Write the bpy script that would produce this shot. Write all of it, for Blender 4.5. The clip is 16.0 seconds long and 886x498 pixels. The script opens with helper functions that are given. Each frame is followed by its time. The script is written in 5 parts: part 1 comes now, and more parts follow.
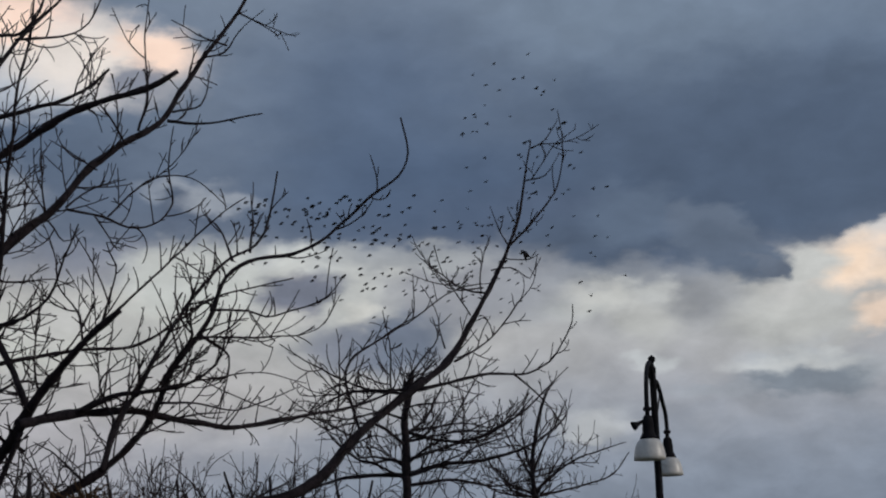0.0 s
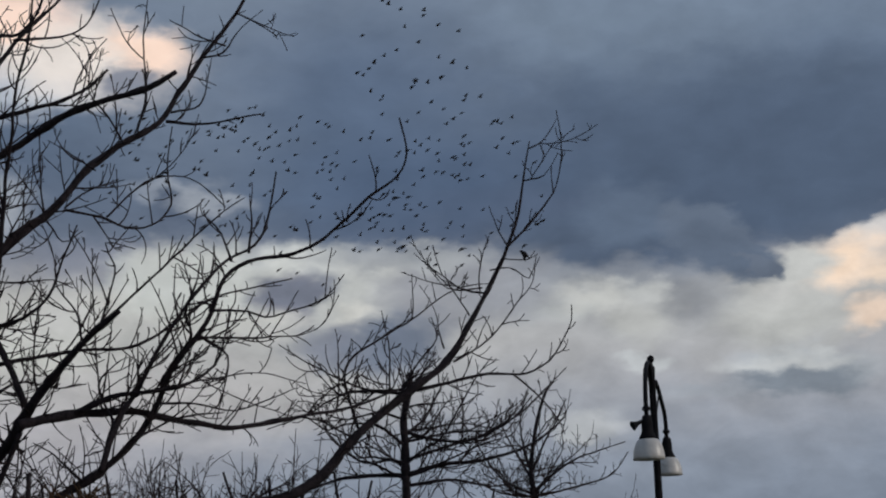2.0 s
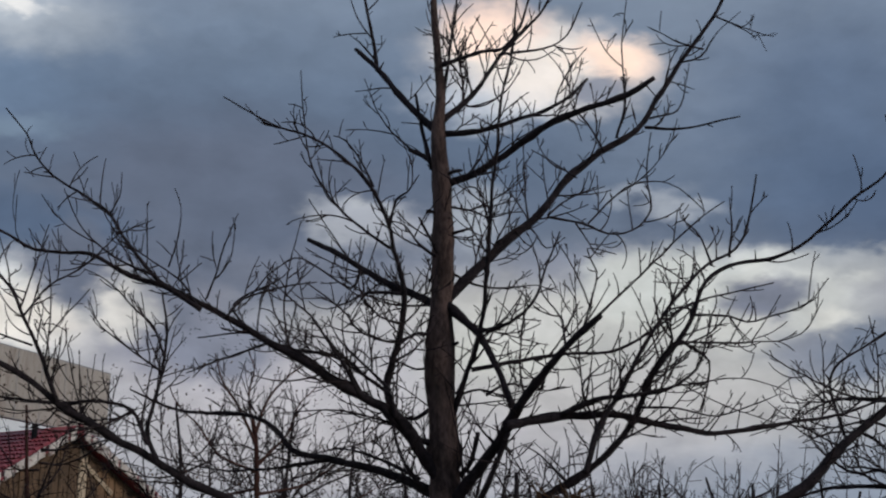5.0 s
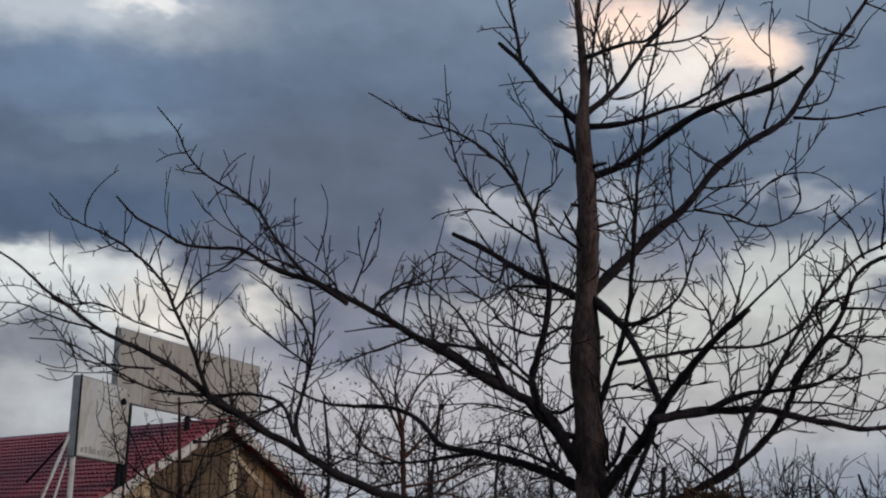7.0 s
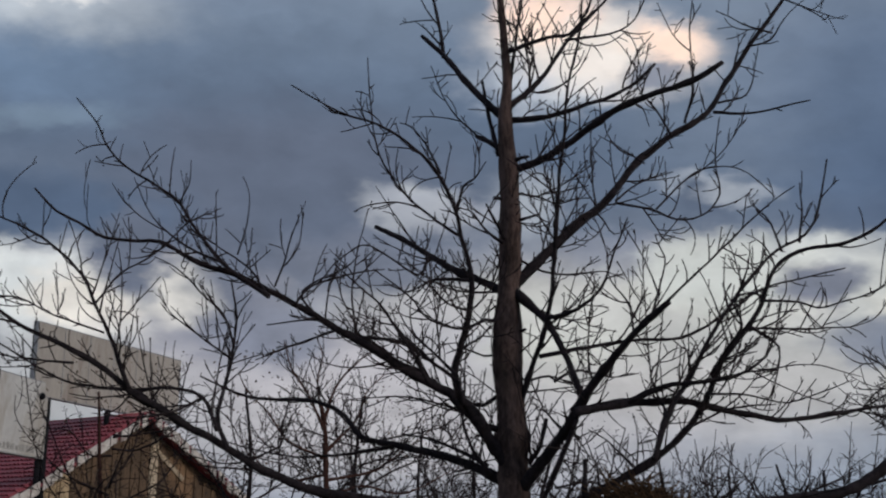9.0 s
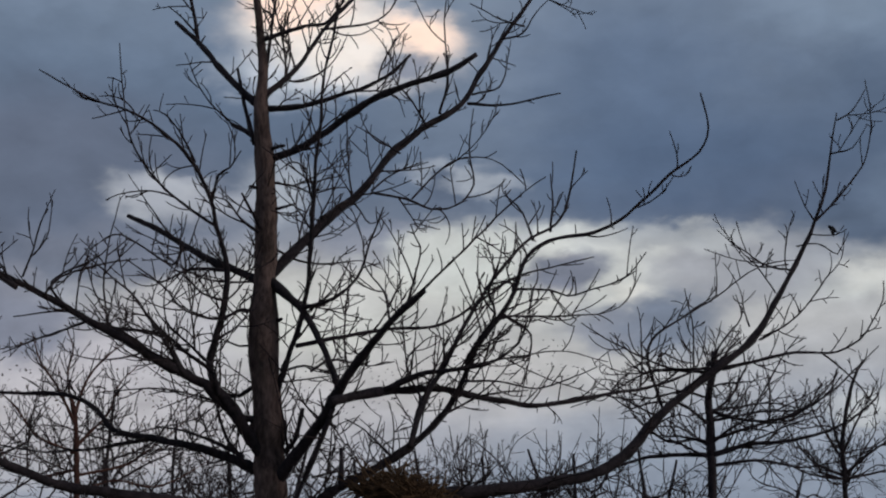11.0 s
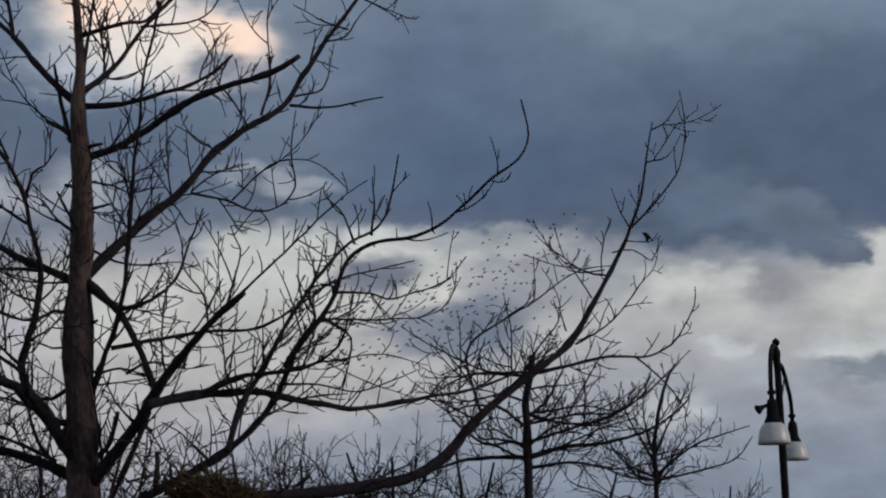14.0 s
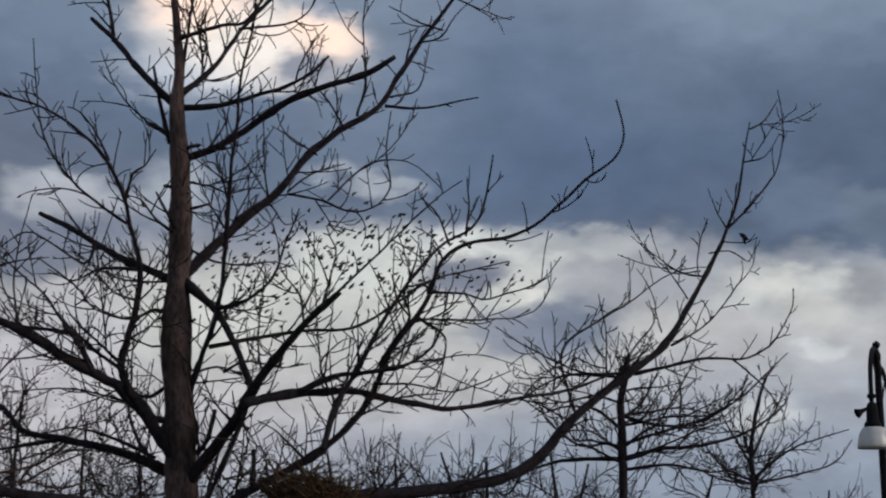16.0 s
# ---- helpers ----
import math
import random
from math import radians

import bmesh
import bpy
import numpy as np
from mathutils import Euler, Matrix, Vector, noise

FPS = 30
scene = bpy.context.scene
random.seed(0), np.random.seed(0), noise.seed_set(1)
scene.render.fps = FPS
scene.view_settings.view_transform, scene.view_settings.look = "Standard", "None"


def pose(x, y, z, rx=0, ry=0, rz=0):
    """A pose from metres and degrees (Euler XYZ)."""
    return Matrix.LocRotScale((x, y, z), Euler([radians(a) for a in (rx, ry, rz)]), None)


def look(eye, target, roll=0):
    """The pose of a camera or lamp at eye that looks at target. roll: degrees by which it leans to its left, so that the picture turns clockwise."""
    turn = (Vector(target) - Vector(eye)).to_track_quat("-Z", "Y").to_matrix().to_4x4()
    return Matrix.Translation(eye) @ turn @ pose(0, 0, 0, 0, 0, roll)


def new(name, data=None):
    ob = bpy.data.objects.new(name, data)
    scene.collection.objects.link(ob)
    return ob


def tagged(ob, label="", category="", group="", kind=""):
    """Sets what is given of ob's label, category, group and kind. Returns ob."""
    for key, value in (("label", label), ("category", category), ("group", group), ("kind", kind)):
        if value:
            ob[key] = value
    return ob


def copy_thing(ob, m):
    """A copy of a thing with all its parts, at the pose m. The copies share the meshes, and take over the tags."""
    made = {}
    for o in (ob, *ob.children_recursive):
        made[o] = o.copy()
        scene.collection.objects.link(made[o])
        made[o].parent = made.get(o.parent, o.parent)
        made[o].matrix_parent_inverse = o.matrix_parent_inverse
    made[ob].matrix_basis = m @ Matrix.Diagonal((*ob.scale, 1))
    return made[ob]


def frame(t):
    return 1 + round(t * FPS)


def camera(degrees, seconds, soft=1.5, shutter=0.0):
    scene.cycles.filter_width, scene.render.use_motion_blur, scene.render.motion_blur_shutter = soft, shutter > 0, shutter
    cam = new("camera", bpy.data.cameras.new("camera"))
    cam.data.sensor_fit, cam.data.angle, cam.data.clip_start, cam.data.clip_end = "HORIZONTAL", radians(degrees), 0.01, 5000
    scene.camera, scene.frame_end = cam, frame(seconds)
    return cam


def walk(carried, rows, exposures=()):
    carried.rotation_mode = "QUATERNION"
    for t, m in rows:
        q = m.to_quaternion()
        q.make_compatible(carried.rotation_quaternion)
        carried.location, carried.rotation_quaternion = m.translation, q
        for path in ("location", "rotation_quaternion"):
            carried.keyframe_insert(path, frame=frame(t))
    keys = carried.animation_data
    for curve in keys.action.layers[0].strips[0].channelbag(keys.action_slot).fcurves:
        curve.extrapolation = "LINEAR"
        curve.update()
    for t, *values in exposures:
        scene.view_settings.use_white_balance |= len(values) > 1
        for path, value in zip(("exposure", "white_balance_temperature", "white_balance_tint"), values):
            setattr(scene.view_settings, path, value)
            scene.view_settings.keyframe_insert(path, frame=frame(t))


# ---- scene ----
import functools

EYE = (0.0, 0.0, 1.6)


def aim(turn, tilt, lean):
    """The carried camera's pose: degrees to the right of north, up, and of roll."""
    return Matrix.Translation(EYE) @ pose(0, 0, 0, 90 + tilt, 0, -turn) @ pose(0, 0, 0, 0, 0, lean)


cam = camera(32, 16.0, soft=2.1, shutter=0.16)
walk(cam, [(t, aim(a, b, c)) for t, a, b, c in (
    (0.0, 17.898, 12.202, -1.857),
    (0.5, 17.974, 12.200, -1.905),
    (1.0, 18.006, 12.200, -1.931),
    (1.5, 17.985, 12.200, -1.946),
    (2.0, 17.940, 12.204, -1.941),
    (2.5, 17.424, 12.198, -1.810),
    (3.0, 13.847, 12.276, -1.198),
    (3.5, 10.418, 12.359, -0.548),
    (4.0, 5.553, 12.440, 0.377),
    (4.5, 2.948, 12.479, 0.603),
    (5.0, -0.139, 12.475, 1.300),
    (5.2, -1.450, 12.452, 1.606),
    (7.3, -5.870, 11.990, 2.200),
    (7.5, -6.061, 11.928, 2.229),
    (8.0, -6.167, 11.896, 2.206),
    (8.5, -5.689, 11.854, 2.112),
    (9.0, -2.676, 11.919, 1.589),
    (9.5, 0.750, 11.914, 0.850),
    (10.0, 3.642, 11.796, 0.223),
    (10.2, 4.411, 11.714, 0.069),
    (12.3, 8.910, 11.620, -0.600),
    (12.5, 9.354, 11.607, -0.642),
    (13.0, 10.769, 11.641, -0.796),
    (13.5, 12.025, 11.639, -0.826),
    (14.0, 13.312, 11.663, -1.055),
    (14.5, 13.940, 11.659, -1.046),
    (15.0, 14.030, 11.658, -1.059),
    (15.5, 12.877, 11.708, -0.857),
    (16.0, 9.731, 11.717, -0.198),
)], exposures=((0.0, -0.08), (2.3, -0.08), (3.0, 0.13), (4.0, 0.08), (5.0, 0.11), (8.0, 0.09), (12.5, 0.11), (13.4, 0.09), (14.0, -0.03), (14.5, -0.01), (15.2, 0.08), (16.0, 0.19)))

# ---- world: a broken evening cloud deck under a clear sky ----
SUN_TURN, SUN_RISE = 122.0, 20.0


def lin(r, g, b):
    f = lambda v: v / 12.92 if v <= 0.04045 else ((v + 0.055) / 1.055) ** 2.4
    return (f(r / 255), f(g / 255), f(b / 255), 1.0)


world = bpy.data.worlds.new("evening_sky")
scene.world = world
world.use_nodes = True
WN, WL = world.node_tree.nodes, world.node_tree.links
WN.clear()


def put(sock, value):
    if isinstance(value, bpy.types.NodeSocket):
        sock.id_data.links.new(value, sock)
    else:
        sock.default_value = value


def m_(op, a, b=0.0, c=0.0, nodes=None, clamp=False):
    n = (nodes or WN).new("ShaderNodeMath")
    n.operation, n.use_clamp = op, clamp
    for i, v in enumerate((a, b, c)):
        put(n.inputs[i], v)
    return n.outputs[0]


def mix_(f, a, b, nodes=None, mode="MIX"):
    n = (nodes or WN).new("ShaderNodeMix")
    n.data_type, n.blend_type = "RGBA", mode
    put(n.inputs[0], f)
    put(n.inputs[6], a)
    put(n.inputs[7], b)
    return n.outputs[2]


def step_(v, lo, hi, nodes=None):
    n = (nodes or WN).new("ShaderNodeMapRange")
    n.interpolation_type = "SMOOTHSTEP"
    put(n.inputs[0], v)
    n.inputs[1].default_value, n.inputs[2].default_value = lo, hi
    n.inputs[3].default_value, n.inputs[4].default_value = 0.0, 1.0
    return n.outputs[0]


def combine_(x, y, z, nodes=None):
    n = (nodes or WN).new("ShaderNodeCombineXYZ")
    for i, v in enumerate((x, y, z)):
        put(n.inputs[i], v)
    return n.outputs[0]


def fbm_(vec, scale, detail, rough=0.55, nodes=None, dist=0.0):
    n = (nodes or WN).new("ShaderNodeTexNoise")
    put(n.inputs["Vector"], vec)
    n.inputs["Scale"].default_value = scale
    n.inputs["Detail"].default_value = detail
    n.inputs["Roughness"].default_value = rough
    n.inputs["Distortion"].default_value = dist
    return n.outputs


SKY, DRIFT = {}, 0.12


def pushed(base, ch, a, b):
    """A coordinate shoved about by the two sizes of swirl."""
    v = m_("MULTIPLY_ADD", m_("SUBTRACT", SKY["w1"].outputs[ch], 0.5), a, base)
    return m_("MULTIPLY_ADD", m_("SUBTRACT", SKY["w2"].outputs[ch], 0.5), b, v)


def socketed(name, ins, outs):
    """A node group with the sockets given, and its input and output nodes' sockets."""
    tree = bpy.data.node_groups.new(name, "ShaderNodeTree")
    for kind, some in (("INPUT", ins), ("OUTPUT", outs)):
        for label, sort in some:
            tree.interface.new_socket(label, in_out=kind, socket_type="NodeSocket" + sort)
    return tree, tree.nodes.new("NodeGroupInput").outputs, tree.nodes.new("NodeGroupOutput").inputs


def bank_group():
    """One soft-edged oval bank laid over the colour below it."""
    names = ("az", "el", "mid_az", "mid_el", "wide", "high", "lean", "inner", "outer", "strength")
    tree, into, onto = socketed("cloud_bank", [(n, "Float") for n in names] + [("below", "Color"), ("tint", "Color")], [("colour", "Color")])
    nodes = tree.nodes
    dx = m_("SUBTRACT", into["az"], into["mid_az"], nodes=nodes)
    dy = m_("SUBTRACT", m_("SUBTRACT", into["el"], into["mid_el"], nodes=nodes), m_("MULTIPLY", dx, into["lean"], nodes=nodes), nodes=nodes)
    qx, qy = m_("DIVIDE", dx, into["wide"], nodes=nodes), m_("DIVIDE", dy, into["high"], nodes=nodes)
    d = m_("SQRT", m_("ADD", m_("MULTIPLY", qx, qx, nodes=nodes), m_("MULTIPLY", qy, qy, nodes=nodes), nodes=nodes), nodes=nodes)
    edge = nodes.new("ShaderNodeMapRange")
    edge.interpolation_type = "SMOOTHSTEP"
    for i, v in enumerate((d, into["inner"], into["outer"], 1.0, 0.0)):
        put(edge.inputs[i], v)
    put(onto[0], mix_(m_("MULTIPLY", edge.outputs[0], into["strength"], nodes=nodes), into["below"], into["tint"], nodes=nodes))
    return tree


BANK = bank_group()


def cloud(az, el, wide, high, rgb, soft=0.5, strength=1.0, lean=0.0, calm=False):
    """One bank of the deck: its middle and half sizes in degrees, its colour and how softly it ends."""
    n = WN.new("ShaderNodeGroup")
    n.node_tree = BANK
    for key, v in (("az", SKY["calm_az" if calm else "az"]), ("el", SKY["calm_el" if calm else "el"]), ("mid_az", az), ("mid_el", el), ("wide", wide), ("high", high),
                   ("lean", lean), ("inner", 1 - soft), ("outer", 1 + soft), ("strength", strength), ("below", SKY["colour"]), ("tint", lin(*rgb))):
        put(n.inputs[key], v)
    SKY["colour"] = n.outputs[0]


def cloud_deck(way):
    """The deck's colour along a direction, in the node tree at hand."""
    sep = WN.new("ShaderNodeSeparateXYZ")
    put(sep.inputs[0], way)
    az = m_("MULTIPLY", m_("ARCTAN2", sep.outputs[0], sep.outputs[1]), 57.29578)
    el = m_("MULTIPLY", m_("ARCSINE", sep.outputs[2]), 57.29578)
    # billows: two sizes of swirl push the cloud edges about
    flat = combine_(m_("MULTIPLY", az, 0.55), el, 3.7)
    for key, scale, detail, rough in (("w1", 0.45, 3.0, 0.45), ("w2", 1.3, 4.0, 0.5)):
        SKY[key] = WN.new("ShaderNodeSeparateColor")
        put(SKY[key].inputs[0], fbm_(flat, scale, detail, rough)[1])
    SKY["az"], SKY["el"] = pushed(az, 0, 2.0, 2.0), pushed(el, 1, 1.0, 1.4)
    SKY["calm_az"], SKY["calm_el"] = pushed(az, 2, 0.5, 2.0), pushed(el, 0, 0.4, 1.5)
    ramp = WN.new("ShaderNodeValToRGB")
    put(ramp.inputs[0], m_("DIVIDE", SKY["el"], 30.0))
    ramp.color_ramp.interpolation = "B_SPLINE"
    stops = ((0.0, 120, 131, 148), (4.0, 134, 145, 161), (7.0, 163, 166, 174), (10.2, 191, 190, 186), (11.6, 150, 154, 164),
             (12.8, 95, 108, 128), (16.0, 89, 104, 126), (19.0, 102, 118, 140), (23.0, 124, 138, 157), (30.0, 138, 150, 168))
    for i, (e, r, g, b) in enumerate(stops):
        stop = ramp.color_ramp.elements[i] if i < 2 else ramp.color_ramp.elements.new(e / 30)
        stop.position, stop.color = e / 30, lin(r, g, b)
    SKY["colour"] = ramp.outputs[0]
    cloud_banks()
    # fine wisps, at two sizes
    wisp = fbm_(combine_(m_("MULTIPLY", SKY["az"], 0.35), m_("MULTIPLY", SKY["el"], 0.6), 9.1), 1.0, 5.0, 0.5)[0]
    puff = fbm_(combine_(m_("MULTIPLY", az, 0.5), m_("MULTIPLY", el, 0.8), 4.4), 1.1, 8.0, 0.55, dist=0.25)[0]
    heap = m_("MULTIPLY_ADD", step_(SKY["el"], 11.0, 13.5), -0.34, 0.62)
    tone = m_("MULTIPLY_ADD", m_("SUBTRACT", puff, 0.5), heap, m_("MULTIPLY_ADD", m_("SUBTRACT", wisp, 0.5), 0.34, 1.0))
    return mix_(1.0, SKY["colour"], combine_(tone, tone, tone), mode="MULTIPLY")


def cloud_banks():
    cloud(23.3, 21.1, 9.8, 2.10, (122, 138, 158), 0.90, 0.8)
    cloud(15.2, 18.8, 5.0, 2.31, (96, 112, 136), 0.80, 0.8)
    cloud(30.4, 15.2, 7.1, 2.72, (84, 99, 121), 0.60, 1.0)
    cloud(16.5, 16.2, 6.7, 2.72, (80, 96, 120), 0.80, 0.7)
    cloud(29.0, 13.6, 4.0, 1.30, (80, 95, 117), 0.50, 0.9, -0.30)
    cloud(25.3, 12.2, 2.8, 1.76, (100, 112, 131), 0.20, 1.0, -0.10)
    cloud(27.8, 11.8, 1.6, 1.34, (108, 119, 137), 0.18, 1.0)
    cloud(29.4, 11.3, 1.6, 0.71, (110, 120, 137), 0.18, 1.0, -0.42)
    cloud(26.6, 11.4, 3.1, 0.67, (88, 101, 121), 0.70, 0.9, -0.05)
    cloud(32.5, 11.1, 2.5, 0.63, (206, 203, 200), 0.45, 1.0, 0.14)
    cloud(33.3, 10.7, 1.5, 0.63, (241, 220, 199), 0.70, 1.0)
    cloud(32.6, 9.3, 2.5, 0.84, (186, 185, 183), 0.70, 0.9)
    cloud(34.0, 9.0, 0.7, 0.34, (240, 217, 198), 0.80, 0.9)
    cloud(26.4, 9.6, 5.9, 1.26, (168, 171, 175), 0.60, 0.8)
    cloud(27.5, 9.9, 1.3, 0.67, (140, 143, 150), 0.60, 0.9)
    cloud(20.2, 11.0, 2.9, 1.01, (154, 158, 165), 0.50, 1.0)
    cloud(17.6, 10.6, 2.3, 1.26, (152, 155, 162), 0.60, 0.9)
    cloud(22.7, 10.3, 1.5, 0.88, (186, 190, 190), 0.50, 1.0)
    cloud(13.4, 11.9, 2.3, 0.67, (213, 216, 213), 0.50, 1.0)
    cloud(15.2, 10.7, 1.4, 1.57, (196, 199, 198), 0.50, 1.0)
    cloud(8.9, 10.3, 3.6, 1.26, (202, 203, 198), 0.60, 1.0)
    cloud(7.9, 7.8, 8.8, 1.89, (180, 182, 182), 0.60, 0.8)
    cloud(12.4, 10.7, 1.9, 0.71, (134, 136, 146), 0.50, 1.0, 0.10)
    cloud(15.4, 8.8, 2.5, 0.96, (124, 132, 145), 0.60, 1.0)
    cloud(5.4, 11.8, 2.9, 0.75, (118, 124, 140), 0.70, 0.5)
    cloud(19.2, 13.2, 7.1, 1.05, (91, 103, 124), 0.40, 0.9)
    cloud(31.6, 7.3, 2.2, 0.50, (180, 187, 194), 0.70, 1.0, -0.10)
    cloud(23.5, 5.5, 1.3, 0.63, (172, 177, 184), 0.70, 0.8)
    cloud(25.6, 9.4, 1.3, 0.84, (188, 190, 188), 0.70, 0.8)
    cloud(29.5, 9.6, 1.3, 0.94, (186, 188, 186), 0.70, 0.7)
    cloud(31.3, 8.6, 1.9, 0.84, (180, 183, 182), 0.70, 0.7)
    cloud(13.2, 18.6, 6.1, 3.98, (122, 135, 153), 0.90, 0.9)
    cloud(-7.6, 13.4, 7.2, 3.67, (95, 105, 124), 0.40, 1.0)
    cloud(-4.3, 11.3, 3.6, 1.15, (110, 117, 133), 0.50, 0.9)
    cloud(2.4, 18.1, 2.7, 0.94, (188, 195, 206), 0.60, 0.9)
    cloud(4.2, 19.3, 3.7, 1.42, (238, 230, 224), 0.60, 1.0, -0.10)
    cloud(2.2, 20.7, 1.6, 1.01, (255, 226, 210), 0.70, 1.0)
    cloud(6.9, 19.5, 1.3, 0.71, (255, 226, 208), 0.70, 1.0, -0.20)
    cloud(6.5, 18.4, 1.3, 0.59, (122, 130, 147), 0.50, 0.9)
    cloud(-3.1, 13.5, 1.6, 0.67, (190, 194, 198), 0.60, 0.8)
    cloud(1.6, 13.7, 1.3, 1.05, (182, 188, 196), 0.70, 0.6)
    cloud(-0.9, 13.2, 1.3, 0.59, (176, 180, 190), 0.70, 0.7)
    cloud(8.3, 14.5, 1.5, 0.34, (152, 160, 172), 0.70, 0.8)
    cloud(8.5, 13.6, 1.4, 0.75, (91, 103, 123), 0.45, 1.0)
    cloud(-15.2, 10.7, 1.6, 1.57, (213, 214, 215), 0.50, 1.0)
    cloud(-11.9, 9.6, 1.7, 1.09, (218, 218, 214), 0.40, 1.0)
    cloud(-13.5, 8.7, 1.9, 0.75, (206, 205, 204), 0.60, 1.0)
    cloud(-6.9, 7.7, 4.8, 1.57, (172, 170, 178), 0.60, 0.8)
    cloud(-1.6, 8.3, 2.5, 1.68, (178, 178, 186), 0.60, 0.7)
    cloud(3.0, 8.8, 2.7, 1.47, (192, 194, 190), 0.60, 0.9)
    cloud(-16.9, 15.9, 1.4, 0.38, (116, 131, 151), 0.70, 0.7, 0.15)
    cloud(-16.7, 10.4, 2.5, 1.01, (210, 211, 212), 0.50, 1.0)
    cloud(-13.2, 10.9, 2.0, 1.26, (100, 106, 124), 0.50, 1.0)
    cloud(-19.5, 8.0, 1.8, 1.05, (130, 134, 145), 0.60, 1.0)
    cloud(-20.9, 7.8, 0.6, 0.59, (192, 194, 198), 0.60, 1.0)
    cloud(-19.8, 5.9, 3.4, 0.94, (158, 160, 167), 0.70, 0.8)
    cloud(-9.8, 9.1, 2.5, 1.78, (130, 133, 147), 0.60, 0.9)
    cloud(-15.1, 9.2, 1.8, 0.59, (216, 210, 205), 0.60, 1.0)
    cloud(18.5, 10.8, 3.1, 1.30, (150, 153, 160), 0.50, 1.0)
    cloud(-20.0, 20.2, 6.3, 1.47, (186, 194, 203), 0.70, 0.9)
    cloud(-16.8, 20.3, 1.8, 0.34, (226, 226, 226), 0.50, 1.0)
    cloud(-19.3, 17.6, 5.2, 1.26, (108, 129, 156), 0.80, 0.8)
    cloud(-18.6, 12.5, 5.9, 1.05, (85, 101, 125), 0.60, 0.9)
    cloud(-19.4, 10.2, 2.9, 0.88, (200, 203, 206), 0.50, 1.0)
    cloud(-4.0, 4.9, 10.9, 2.10, (184, 181, 185), 0.80, 0.8)
    cloud(8.2, 6.8, 6.3, 1.47, (178, 175, 176), 0.80, 0.5)
    cloud(-19.8, 5.7, 4.6, 1.26, (166, 167, 166), 0.80, 0.8)
    cloud(-8.1, 8.7, 2.7, 1.26, (122, 128, 144), 0.60, 0.9)
    cloud(-19.4, 8.0, 1.5, 0.71, (132, 136, 145), 0.50, 1.0, 0.10)
    cloud(31.3, 13.7, 6.9, 1.89, (83, 98, 120), 0.60, 0.9, -0.05, True)
    cloud(33.5, 11.3, 3.1, 0.80, (205, 203, 202), 0.40, 1.0, 0.42, True)
    cloud(32.9, 10.8, 1.3, 0.84, (248, 224, 202), 0.60, 1.0, 0.30, True)
    cloud(33.9, 9.0, 0.8, 0.46, (240, 217, 198), 0.70, 0.9, 0.00, True)
    cloud(30.9, 9.4, 1.9, 0.84, (190, 192, 190), 0.60, 0.8, 0.00, True)
    cloud(-16.9, 15.9, 2.72, 0.42, (112, 130, 150), 0.70, 0.8, 0.10, True)
    cloud(-19.0, 12.5, 6.92, 1.30, (82, 98, 122), 0.45, 0.9, 0.00, True)
    cloud(-19.1, 9.7, 4.82, 1.57, (205, 210, 212), 0.35, 1.0, 0.00, True)
    cloud(-20.2, 10.7, 2.31, 0.54, (222, 226, 226), 0.50, 1.0, 0.00, True)
    cloud(-15.2, 9.4, 1.68, 1.05, (222, 218, 212), 0.50, 1.0, 0.00, True)
    cloud(-11.2, 10.0, 1.15, 1.15, (214, 212, 208), 0.50, 1.0, 0.00, True)
    cloud(-13.2, 11.3, 1.30, 1.57, (100, 108, 125), 0.40, 0.9, 0.00, True)
    cloud(-19.6, 8.0, 1.99, 1.01, (130, 135, 145), 0.50, 1.0, 0.00, True)
    cloud(-19.2, 5.8, 3.56, 1.05, (172, 176, 181), 0.60, 0.9, 0.00, True)
    cloud(-9.9, 11.1, 1.47, 1.89, (98, 106, 123), 0.60, 0.7, 0.00, True)
    cloud(-2.7, 13.2, 1.57, 0.84, (160, 165, 176), 0.70, 0.4, 0.00, True)
    cloud(8.4, 11.1, 2.10, 1.26, (208, 211, 208), 0.60, 1.0, 0.00, True)
    cloud(9.5, 14.1, 1.47, 0.38, (165, 172, 182), 0.60, 0.8, 0.00, True)
    cloud(8.7, 11.1, 2.51, 1.22, (194, 198, 196), 0.60, 1.0, 0.00, True)
    cloud(16.5, 11.9, 3.56, 0.50, (168, 172, 176), 0.50, 1.0, 0.00, True)
    cloud(14.2, 10.6, 1.05, 1.26, (190, 193, 192), 0.50, 1.0, 0.00, True)
    cloud(15.3, 9.7, 0.94, 0.52, (212, 212, 207), 0.50, 1.0, 0.00, True)
    cloud(3.9, 9.8, 1.89, 1.05, (190, 191, 190), 0.70, 0.8, 0.00, True)
    cloud(12.5, 10.7, 1.51, 0.71, (118, 124, 139), 0.45, 1.0, 0.10, True)
    cloud(14.7, 8.6, 1.78, 0.80, (132, 138, 151), 0.50, 1.0, 0.00, True)
    cloud(-2.8, 13.4, 1.26, 0.59, (158, 163, 174), 0.60, 0.8, 0.00, True)
    cloud(24.6, 12.1, 3.98, 1.22, (86, 100, 121), 0.50, 1.0, -0.10, True)
    cloud(25.0, 13.1, 1.78, 1.15, (97, 112, 133), 0.35, 0.9, 0.00, True)
    cloud(27.9, 12.5, 1.51, 0.88, (103, 116, 135), 0.28, 1.0, -0.20, True)
    cloud(29.4, 11.6, 1.22, 0.54, (106, 118, 136), 0.28, 1.0, -0.62, True)
    cloud(27.6, 10.1, 1.57, 0.75, (148, 152, 158), 0.80, 0.8, 0.00, True)
